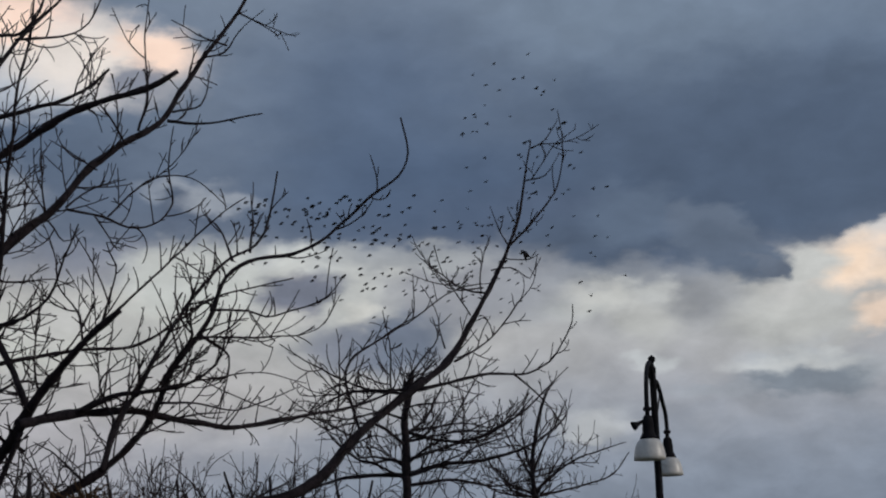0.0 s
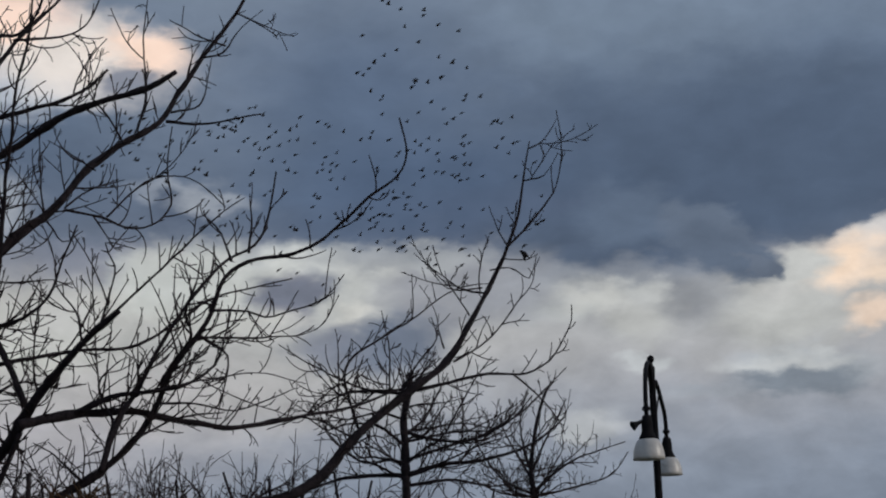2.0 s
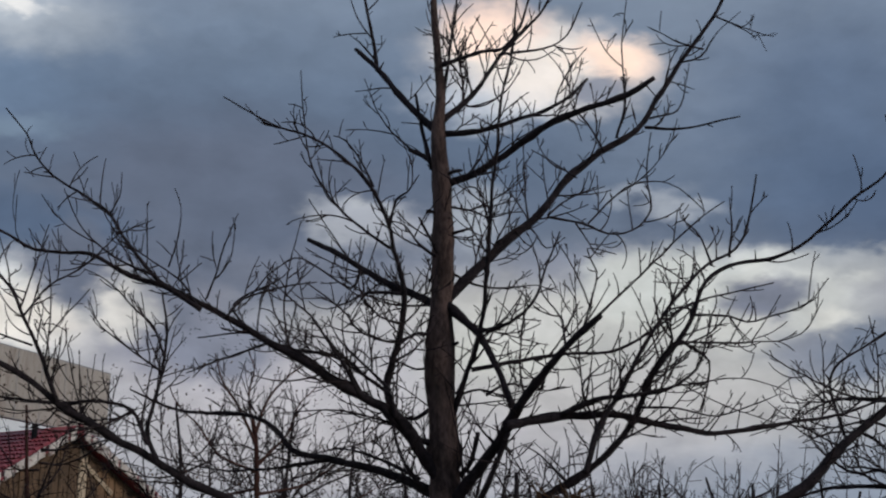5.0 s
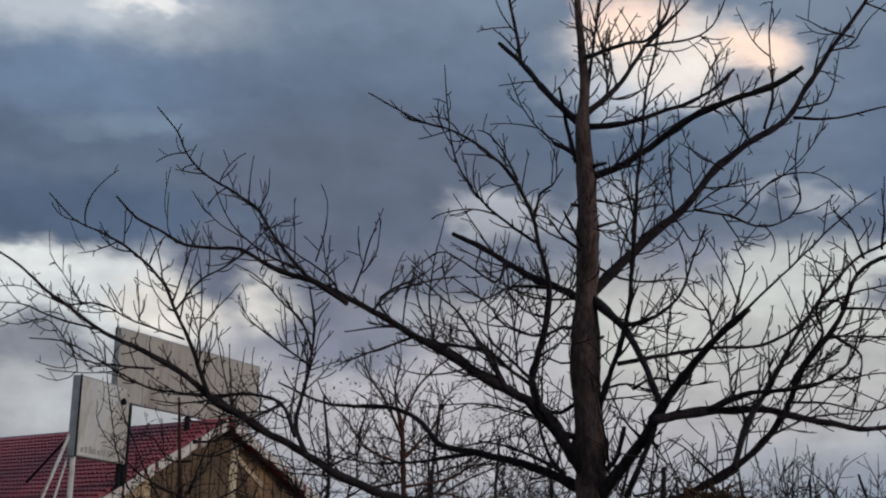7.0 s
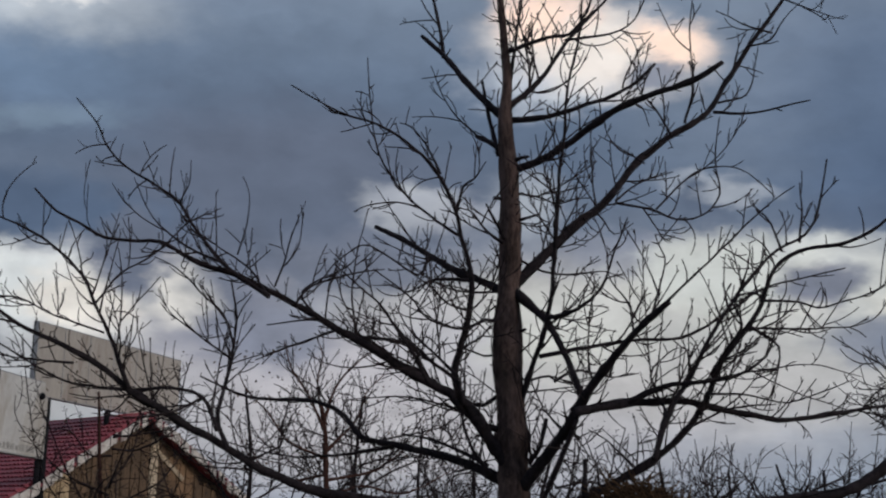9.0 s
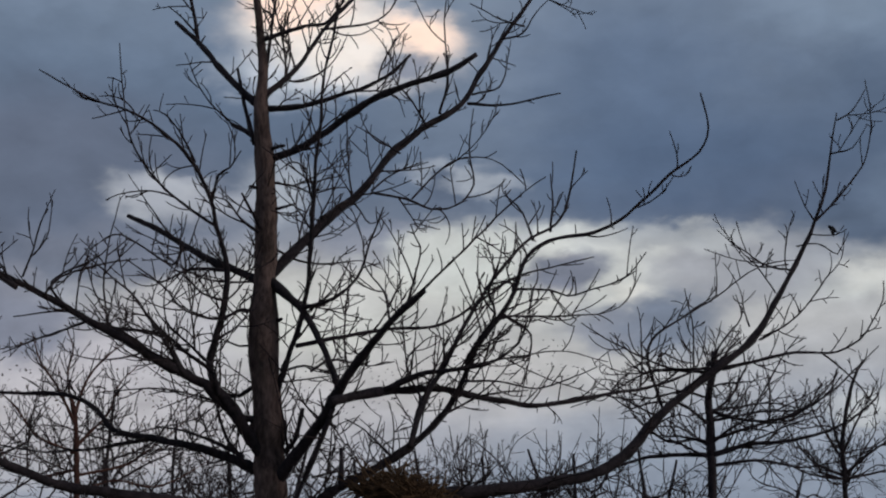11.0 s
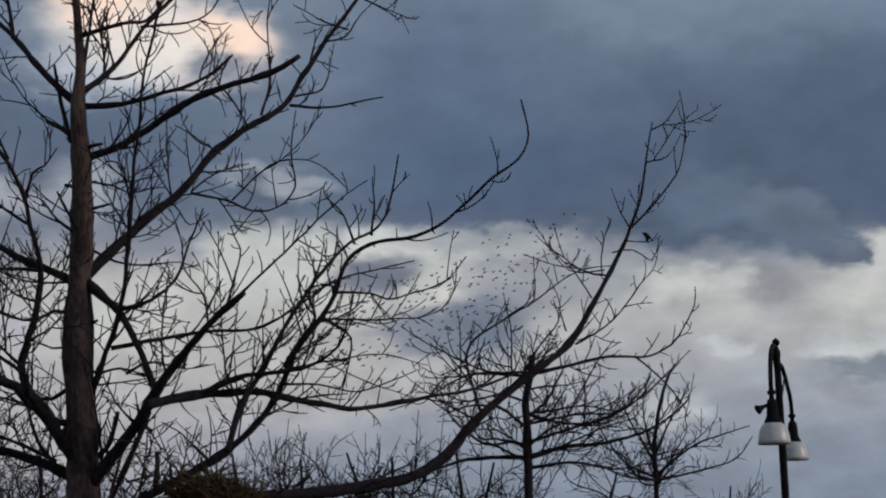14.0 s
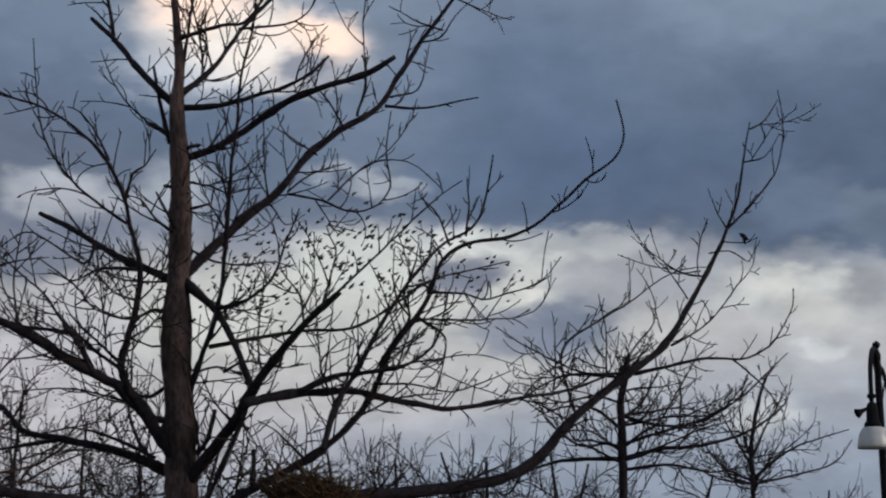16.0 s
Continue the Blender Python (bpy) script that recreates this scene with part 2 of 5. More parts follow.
    cloud(23.7, 10.3, 1.36, 0.59, (196, 198, 196), 0.50, 1.0, 0.00, True)
    cloud(25.7, 10.4, 0.94, 0.50, (190, 193, 193), 0.50, 1.0, 0.00, True)
    cloud(31.3, 10.8, 1.15, 0.75, (205, 207, 205), 0.50, 1.0, 0.00, True)
    cloud(30.8, 7.4, 2.20, 0.42, (192, 196, 198), 0.45, 1.0, 0.00, True)
    cloud(31.0, 6.8, 2.20, 0.59, (128, 137, 148), 0.40, 1.0, 0.00, True)
    cloud(27.9, 6.6, 1.78, 0.29, (158, 164, 173), 0.50, 0.9, 0.00, True)
    cloud(23.2, 5.5, 1.36, 0.50, (186, 190, 194), 0.50, 0.8, 0.00, True)
    cloud(25.4, 7.7, 0.94, 0.34, (190, 195, 198), 0.50, 0.8, 0.00, True)
    cloud(14.9, 17.3, 4.40, 3.56, (80, 99, 127), 0.80, 0.7, 0.00, True)
    cloud(20.3, 10.6, 2.20, 1.05, (152, 156, 164), 0.60, 0.8, 0.00, True)
    cloud(25.2, 11.0, 3.14, 0.42, (136, 142, 152), 0.80, 0.8, 0.00, True)
    cloud(17.5, 14.3, 5.45, 1.78, (77, 95, 122), 0.70, 0.6, 0.00, True)
    cloud(28.5, 11.7, 1.99, 0.88, (97, 110, 129), 0.32, 1.0, -0.35, True)
    cloud(30.0, 11.0, 0.71, 0.27, (104, 115, 132), 0.35, 1.0, -0.60, True)
    cloud(16.4, 8.8, 1.70, 1.10, (114, 124, 141), 0.55, 1.0, 0.00, True)


DECK, way_in, colour_out = socketed("cloud_deck", [("way", "Vector")], [("colour", "Color")])
WN = DECK.nodes
put(colour_out[0], cloud_deck(way_in[0]))
WN = world.node_tree.nodes


def deck_along(way, nodes):
    n = nodes.new("ShaderNodeGroup")
    n.node_tree = DECK
    put(n.inputs[0], way)
    return n.outputs[0]


deck = deck_along(WN.new("ShaderNodeTexCoord").outputs["Generated"], WN)
# away from the evening side the deck is thinner and lets more of the clear sky's light through
clear = WN.new("ShaderNodeTexSky")
clear.sky_type, clear.sun_disc = "NISHITA", False
clear.sun_elevation, clear.sun_rotation = radians(SUN_RISE), radians(SUN_TURN)
rise = WN.new("ShaderNodeSeparateXYZ")
put(rise.inputs[0], WN.new("ShaderNodeTexCoord").outputs["Generated"])
high_up = step_(rise.outputs[2], 0.5, 0.97)
glow = mix_(1.0, clear.outputs[0], (0.1, 0.1, 0.1, 1.0), mode="MULTIPLY")
sky_mix = mix_(m_("MULTIPLY", high_up, 0.5), deck, glow)
bg = WN.new("ShaderNodeBackground")
put(bg.inputs[0], sky_mix)
bg.inputs[1].default_value = 1.0
out = WN.new("ShaderNodeOutputWorld")
WL.new(bg.outputs[0], out.inputs[0])

sun = new("sun", bpy.data.lights.new("sun", "SUN"))
sun.data.energy, sun.data.angle, sun.data.color = 1.1, radians(14), (1.0, 0.9, 0.8)
sun.matrix_basis = look((0, 0, 0), (-math.sin(radians(SUN_TURN)), -math.cos(radians(SUN_TURN)), -math.tan(radians(SUN_RISE))))

# the clouds drift: the part of the deck over the trees is a far curved bank that turns slowly
cloud_mat = bpy.data.materials.new("drifting_cloud")
cloud_mat.use_nodes = True
WN = cloud_mat.node_tree.nodes
WN.clear()
norm = WN.new("ShaderNodeVectorMath")
norm.operation = "NORMALIZE"
put(norm.inputs[0], WN.new("ShaderNodeTexCoord").outputs["Object"])
glow_node = WN.new("ShaderNodeEmission")
put(glow_node.inputs[0], deck_along(norm.outputs[0], WN))
surface = WN.new("ShaderNodeOutputMaterial")
cloud_mat.node_tree.links.new(glow_node.outputs[0], surface.inputs[0])
cloud_mat.cycles.emission_sampling = "NONE"


def make_clouds():
    """A bowl-shaped stretch of sky 2.3 km off."""
    across, up, far = 72, 24, 2300.0
    v = []
    for j in range(up + 1):
        e = radians(-1.0 + 56.0 * j / up)
        for i in range(across + 1):
            a = radians(-75.0 + 155.0 * i / across)
            v.append((far * math.sin(a) * math.cos(e), far * math.cos(a) * math.cos(e), far * math.sin(e)))
    k = across + 1
    me = bpy.data.meshes.new("backdrop")
    me.from_pydata(v, [], [(j * k + i, j * k + i + 1, (j + 1) * k + i + 1, (j + 1) * k + i) for j in range(up) for i in range(across)])
    me.polygons.foreach_set("use_smooth", [True] * len(me.polygons))
    me.materials.append(cloud_mat)
    bank = new("backdrop", me)
    bank.matrix_basis = pose(*EYE)
    return tagged(bank, "slate-blue evening clouds with bright peach and white breaks", kind="structure")


CLOUDS = make_clouds()


# ---- materials ----
def material(name, rough=0.8, metal=0.0):
    mat = bpy.data.materials.new(name)
    mat.use_nodes = True
    nodes = mat.node_tree.nodes
    shader = nodes["Principled BSDF"]
    shader.inputs["Roughness"].default_value = rough
    shader.inputs["Metallic"].default_value = metal
    return mat, nodes, shader


def grained(name, dark, light, scale=6.0, fine=60.0, rough=0.85, metal=0.0, bump=0.4, depth=0.01, stretch=(1, 1, 1), stain=None):
    """A surface that varies at two scales, with relief; stain: a third colour in patches."""
    mat, nodes, shader = material(name, rough, metal)
    tc = nodes.new("ShaderNodeTexCoord").outputs["Object"]
    mp = nodes.new("ShaderNodeMapping")
    put(mp.inputs[0], tc)
    mp.inputs["Scale"].default_value = stretch
    rnd = nodes.new("ShaderNodeObjectInfo").outputs["Random"]
    off = nodes.new("ShaderNodeVectorMath")
    put(off.inputs[0], mp.outputs[0])
    put(off.inputs[1], combine_(m_("MULTIPLY", rnd, 31.0, nodes=nodes), rnd, 0.0, nodes=nodes))
    big = fbm_(off.outputs[0], scale, 4.0, 0.6, nodes=nodes)[0]
    small = fbm_(off.outputs[0], fine, 5.0, 0.65, nodes=nodes)[0]
    both = m_("MULTIPLY_ADD", small, 0.5, m_("MULTIPLY", big, 0.5, nodes=nodes), nodes=nodes)
    col = mix_(step_(both, 0.32, 0.68, nodes=nodes), (*dark, 1), (*light, 1), nodes=nodes)
    if stain:
        patch = step_(fbm_(off.outputs[0], scale * 0.6, 6.0, 0.7, nodes=nodes, dist=0.6)[0], 0.54, 0.66, nodes=nodes)
        col = mix_(m_("MULTIPLY", patch, 0.8, nodes=nodes), col, (*stain, 1), nodes=nodes)
    put(shader.inputs["Base Color"], col)
    put(shader.inputs["Roughness"], m_("MULTIPLY_ADD", small, 0.25, rough - 0.12, nodes=nodes))
    bp = nodes.new("ShaderNodeBump")
    bp.inputs["Strength"].default_value, bp.inputs["Distance"].default_value = bump, depth
    put(bp.inputs["Height"], both)
    put(shader.inputs["Normal"], bp.outputs[0])
    return mat


BARK = grained("furrowed_bark", (0.028, 0.020, 0.019), (0.145, 0.100, 0.091), 5, 26, 0.92, bump=0.9, depth=0.03, stretch=(1, 1, 0.35), stain=(0.045, 0.038, 0.034))
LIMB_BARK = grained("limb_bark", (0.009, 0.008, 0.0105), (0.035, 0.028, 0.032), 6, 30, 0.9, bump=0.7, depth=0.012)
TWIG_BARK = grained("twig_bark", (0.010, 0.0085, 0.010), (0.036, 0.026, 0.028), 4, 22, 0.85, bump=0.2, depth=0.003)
RED_BARK = grained("reddish_bark", (0.026, 0.013, 0.011), (0.075, 0.036, 0.030), 5, 24, 0.88, bump=0.5, depth=0.01)
DEAD_LEAF = grained("withered_leaf", (0.035, 0.022, 0.014), (0.10, 0.062, 0.035), 8, 40, 0.9, bump=0.3, depth=0.003)
STRAW = grained("dry_sticks", (0.022, 0.014, 0.009), (0.10, 0.060, 0.034), 7, 30, 0.95, bump=0.5, depth=0.01)
PLUMAGE = grained("dark_plumage", (0.006, 0.006, 0.008), (0.016, 0.016, 0.019), 30, 140, 0.55, bump=0.2, depth=0.003)
BILL = grained("bill_horn", (0.05, 0.04, 0.02), (0.12, 0.09, 0.04), 60, 200, 0.5)
IRON = grained("black_painted_iron", (0.005, 0.005, 0.007), (0.014, 0.014, 0.017), 5, 60, 0.82, bump=0.15, depth=0.003)
OPAL = grained("opal_shade", (0.50, 0.49, 0.47), (0.66, 0.65, 0.62), 6, 30, 0.35, bump=0.1, depth=0.003, stain=(0.36, 0.34, 0.31))
STEEL = grained("galvanised_steel", (0.26, 0.26, 0.27), (0.42, 0.42, 0.43), 4, 40, 0.5, metal=0.6, bump=0.15, depth=0.003)
PALE_PAINT = grained("chipped_pale_paint", (0.42, 0.40, 0.38), (0.62, 0.60, 0.57), 3, 30, 0.6, bump=0.2, depth=0.003, stain=(0.30, 0.22, 0.17))
BOARD = grained("weathered_sign_board", (0.50, 0.49, 0.48), (0.64, 0.63, 0.61), 0.9, 14, 0.6, bump=0.1, depth=0.004, stretch=(1, 1, 0.5), stain=(0.40, 0.36, 0.31))
BROWN_BOARD = grained("faded_billboard", (0.33, 0.30, 0.27), (0.47, 0.43, 0.39), 0.8, 12, 0.7, bump=0.1, depth=0.004, stretch=(1, 1, 0.25), stain=(0.22, 0.17, 0.14))
FADED = grained("faded_print", (0.26, 0.25, 0.24), (0.40, 0.38, 0.36), 8, 40, 0.8)
ROOF_RED = grained("red_coated_roof_sheet", (0.19, 0.026, 0.038), (0.33, 0.065, 0.080), 0.8, 10, 0.33, bump=0.1, depth=0.004, stain=(0.13, 0.025, 0.03))
TIMBER = grained("brown_timber", (0.05, 0.032, 0.02), (0.17, 0.105, 0.062), 3, 24, 0.8, bump=0.4, depth=0.008, stretch=(1, 1, 0.2))
# pale tone paints the lit look of one gable plank and the brace
PALE_WOOD = grained("lit_pale_wood", (0.34, 0.26, 0.18), (0.56, 0.46, 0.34), 3, 24, 0.8, bump=0.3, depth=0.006, stretch=(1, 1, 0.2))
# lighter copy of the timber: light on the gable's right half, put into colour
TAN_WOOD = grained("lit_tan_board", (0.10, 0.058, 0.032), (0.25, 0.15, 0.082), 3, 24, 0.8, bump=0.3, depth=0.006, stretch=(1, 1, 0.2))
FLAKED = grained("flaking_bargeboard", (0.42, 0.37, 0.34), (0.74, 0.70, 0.66), 5, 26, 0.8, bump=0.4, depth=0.006, stain=(0.20, 0.12, 0.10))
RENDER_WALL = grained("ochre_plaster", (0.38, 0.28, 0.17), (0.50, 0.38, 0.24), 1.2, 30, 0.9, bump=0.3, depth=0.006, stain=(0.32, 0.25, 0.18))
SOIL = grained("winter_grass_ground", (0.035, 0.038, 0.018), (0.11, 0.095, 0.05), 0.35, 7, 0.95, bump=0.8, depth=0.06, stain=(0.13, 0.11, 0.085))
for dull in (BARK, LIMB_BARK, TWIG_BARK, RED_BARK, STRAW, PLUMAGE, IRON):
    dull.node_tree.nodes["Principled BSDF"].inputs["Specular IOR Level"].default_value = 0.12


# ---- mesh helpers ----
@functools.lru_cache(maxsize=None)
def tube_faces(n, sides):
    return [(i * sides + j, i * sides + (j + 1) % sides, (i + 1) * sides + (j + 1) % sides, (i + 1) * sides + j)
            for i in range(n - 1) for j in range(sides)]


class Solid:
    """Gathers tubes and plates into one mesh."""

    def __init__(self):
        self.v, self.f, self.n = [], [], 0

    def add(self, verts, faces):
        self.v.append(np.asarray(verts, float))
        self.f.extend([tuple(i + self.n for i in f) for f in faces])
        self.n += len(verts)

    def tube(self, pts, radii, sides=6, cap=True):
        pts = np.asarray(pts, float)
        n = len(pts)
        if n < 3:
            tan = np.repeat((pts[1:] - pts[:1]), n, 0)
        else:
            tan = np.empty_like(pts)
            tan[1:-1], tan[0], tan[-1] = pts[2:] - pts[:-2], pts[1] - pts[0], pts[-1] - pts[-2]
        tan /= np.linalg.norm(tan, axis=1)[:, None] + 1e-9
        ref = np.array((0.31, 0.87, 0.39)) if abs(tan[0] @ np.array((0.31, 0.87, 0.39))) < 0.9 else np.array((1.0, 0, 0))
        u = np.cross(tan, ref)
        u /= np.linalg.norm(u, axis=1)[:, None] + 1e-9
        if sides > 5:
            # carry the first ring along the line, so that the rings never twist
            for i in range(1, n):
                q = u[i - 1] - tan[i] * (u[i - 1] @ tan[i])
                u[i] = q / (math.sqrt(q @ q) + 1e-9)
        w = np.cross(tan, u)
        a = np.arange(sides) * 2 * math.pi / sides
        ring = u[:, None] * np.cos(a)[None, :, None] + w[:, None] * np.sin(a)[None, :, None]
        radii = np.asarray(radii, float)
        radii = radii[:, None, None] if radii.ndim == 1 else radii[:, :, None]
        verts = (pts[:, None] + ring * radii).reshape(-1, 3)
        faces = tube_faces(n, sides)
        if cap:
            faces = faces + [tuple(range(sides - 1, -1, -1)), tuple((n - 1) * sides + j for j in range(sides))]
        self.add(verts, faces)

    def box(self, lo, hi, m=None):
        (x0, y0, z0), (x1, y1, z1) = lo, hi
        v = [(x0, y0, z0), (x1, y0, z0), (x1, y1, z0), (x0, y1, z0), (x0, y0, z1), (x1, y0, z1), (x1, y1, z1), (x0, y1, z1)]
        if m is not None:
            v = [m @ Vector(p) for p in v]
        self.add(v, [(3, 2, 1, 0), (4, 5, 6, 7), (0, 1, 5, 4), (1, 2, 6, 5), (2, 3, 7, 6), (3, 0, 4, 7)])

    def lathe(self, profile, sides=20, at=(0, 0, 0)):
        k = len(profile)
        v = [(at[0] + r * math.cos(a), at[1] + r * math.sin(a), at[2] + z) for r, z in profile for a in (2 * math.pi * j / sides for j in range(sides))]
        f = [(i * sides + j, i * sides + (j + 1) % sides, (i + 1) * sides + (j + 1) % sides, (i + 1) * sides + j) for i in range(k - 1) for j in range(sides)]
        self.add(v, f + [tuple(range(sides - 1, -1, -1)), tuple((k - 1) * sides + j for j in range(sides))])

    def mesh(self, name, mat, smooth=True):
        me = bpy.data.meshes.new(name)
        me.from_pydata(np.concatenate(self.v).tolist(), [], self.f)
        if smooth:
            me.polygons.foreach_set("use_smooth", [len(p) <= 4 for p in self.f])
        me.materials.append(mat)
        me.update()
        return me


def part(name, solid, mat, parent, label="", smooth=True, kind=""):
    ob = new(name, solid.mesh(name, mat, smooth))
    ob.parent = parent
    return tagged(ob, label, kind=kind)


def thing(name, at, label, category, group="", turn=0.0):
    ob = new(name)
    ob.empty_display_size = 0.1
    ob.matrix_basis = pose(*at, 0, 0, turn)
    return tagged(ob, label, category, group)


def bevel(ob, width, segments=1):
    md = ob.modifiers.new("bevel", "BEVEL")
    md.width, md.segments, md.limit_method = width, segments, "ANGLE"
    return ob


# ---- ground ----
def make_ground():
    side = np.concatenate([-np.geomspace(2500, 6, 26), np.linspace(-5, 5, 6), np.geomspace(6, 2500, 26)])
    xs, ys = side, side + 12
    v = [(x, y, 0.05 * noise.noise((x * 0.13, y * 0.13, 0)) - 0.05) for y in ys for x in xs]
    k = len(xs)
    s = Solid()
    s.add(v, [(j * k + i, j * k + i + 1, (j + 1) * k + i + 1, (j + 1) * k + i) for j in range(k - 1) for i in range(k - 1)])
    tagged(new("ground", s.mesh("ground", SOIL)), "flat winter ground with worn dull grass", kind="structure")


make_ground()


# ---- trees ----
def smooth_line(pts, step=0.12):
    """A rounded line through the bends of a limb."""
    p = np.asarray(pts, float)
    p = np.vstack([2 * p[0] - p[1], p, 2 * p[-1] - p[-2]])
    got = []
    for i in range(1, len(p) - 2):
        n = max(2, int(np.linalg.norm(p[i + 1] - p[i]) / step))
        for t in np.arange(n) / n:
            a, b, c, d = p[i - 1], p[i], p[i + 1], p[i + 2]
            got.append(0.5 * (2 * b + (c - a) * t + (2 * a - 5 * b + 4 * c - d) * t * t + (3 * b - a - 3 * c + d) * t ** 3))
    got.append(p[-2])
    return np.array(got)


def unit(v):
    return v / (math.sqrt(v[0] * v[0] + v[1] * v[1] + v[2] * v[2]) + 1e-9)


def shoot(rng, start, way, length, lift, crook):
    """A shoot that sweeps in one smooth arc, turns up towards the light and kinks a little at its buds."""
    n = max(4, int(length / 0.05))
    pts, d = [start], unit(way)
    arc = rng.normal(0, 0.55, 3) / n
    up = lift * rng.uniform(0.3, 1.7) / n
    for i in range(n):
        d = unit(d + arc + np.array((0, 0, up)) + rng.normal(0, crook, 3) * (0.25 if i % 3 else 1.0))
        pts.append(pts[-1] + d * length / n)
    return np.array(pts)


def side_way(rng, tan, lo, hi, turn=None):
    """A direction that leaves a stem at lo to hi degrees; turn: the angle round the stem."""
    x, y, z = tan
    u = unit(np.array((y, -x, 0.0)) if abs(z) < 0.9 else np.array((-z, 0.0, x)))
    w = np.array((u[1] * z - u[2] * y, u[2] * x - u[0] * z, u[0] * y - u[1] * x))
    p = rng.uniform(0, 2 * math.pi) if turn is None else turn
    a = radians(rng.uniform(lo, hi))
    return tan * math.cos(a) + (u * math.cos(p) + w * math.sin(p)) * math.sin(a)


def bud(rng, solid, at, tan, r):
    """A stubby bud or fruiting spur."""
    way = unit(side_way(rng, tan, 35, 70))
    solid.add([at + tan * r, at - tan * r, at + np.cross(tan, way) * r, at + way * rng.uniform(0.016, 0.036)], [(0, 1, 3), (1, 2, 3), (2, 0, 3)])


def twig(rng, solid, at, way, size, r, tip, rise, depth):
    """One twig with its side shoots, each set on the other side of the one before."""
    sh = shoot(rng, at, way, size, 0.75 * rise, 0.05)
    solid.tube(sh, r + (tip - r) * np.linspace(0, 1, len(sh)) ** 0.8, 4, False)
    gap = size / (len(sh) - 1)
    j = 1 + int(rng.uniform(0.03, 0.12) / gap)
    turn = rng.uniform(0, 2 * math.pi)
    while j < len(sh) - 1:
        tan = unit(sh[j + 1] - sh[j])
        q = j / len(sh)
        rest = size * (1 - q)
        rj = (r + (tip - r) * q) * 0.8
        turn += math.pi + rng.normal(0, 0.7)
        if depth > 0 and rest > 0.08 and rng.random() < 0.6:
            twig(rng, solid, sh[j], side_way(rng, tan, 28, 62, turn), min(0.75, rest * rng.uniform(0.2, 0.8) + 0.03), rj, min(tip, rj), rise, depth - 1)
        else:
            bud(rng, solid, sh[j], tan, rj)
        j += max(1, int(rng.uniform(0.08, 0.24) / gap))


def grow_twigs(rng, solid, line, per_metre, r_at, reach, thin, rise=1.0):
    """Twigs along a limb, alternating from side to side, longer towards its foot."""
    run = np.concatenate([[0], np.cumsum(np.linalg.norm(np.diff(line, axis=0), axis=1))])
    total = run[-1]
    s, turn = rng.uniform(0.05, 0.3), rng.uniform(0, 2 * math.pi)
    while s < total * 0.87:
        i = min(int(np.searchsorted(run, s)), len(line) - 2)
        q = s / total
        turn += math.pi + rng.normal(0, 0.6)
        size = min(1.5, reach * 0.62 * math.exp(rng.normal(0, 0.5)) * max(0.26, 1.2 - 1.0 * q))
        way = side_way(rng, unit(line[i + 1] - line[i]), 32, 68, turn)
        way[2] += rng.uniform(-0.1, 0.3) * rise
        r = min(thin * (0.72 + 0.75 * size), r_at(q) * 0.75)
        twig(rng, solid, line[i], way, size, r, min(r, thin * 0.58), rise, 2 if size > 0.55 else 1 if size > 0.2 else 0)
        s += rng.uniform(0.45, 1.55) / (per_metre * 0.82)


def spurs(rng, solid, line, r_at, thin):
    """Short knobbly fruiting spurs along a limb."""
    n = len(line)
    for i in range(2, int(n * 0.85)):
        if rng.random() < 0.36 * (1 - i / n):
            tan = unit(line[i] - line[i - 1])
            way = side_way(rng, tan, 45, 85)
            way[2] += rng.uniform(0, 0.4)
            tip = line[i] + unit(way) * (r_at(i / n) + rng.uniform(0.02, 0.09))
            r = thin * rng.uniform(0.7, 1.1)
            solid.tube([line[i], (line[i] + tip) / 2 + rng.normal(0, 0.006, 3), tip], [r, r * 0.9, r * 0.6], 4, False)


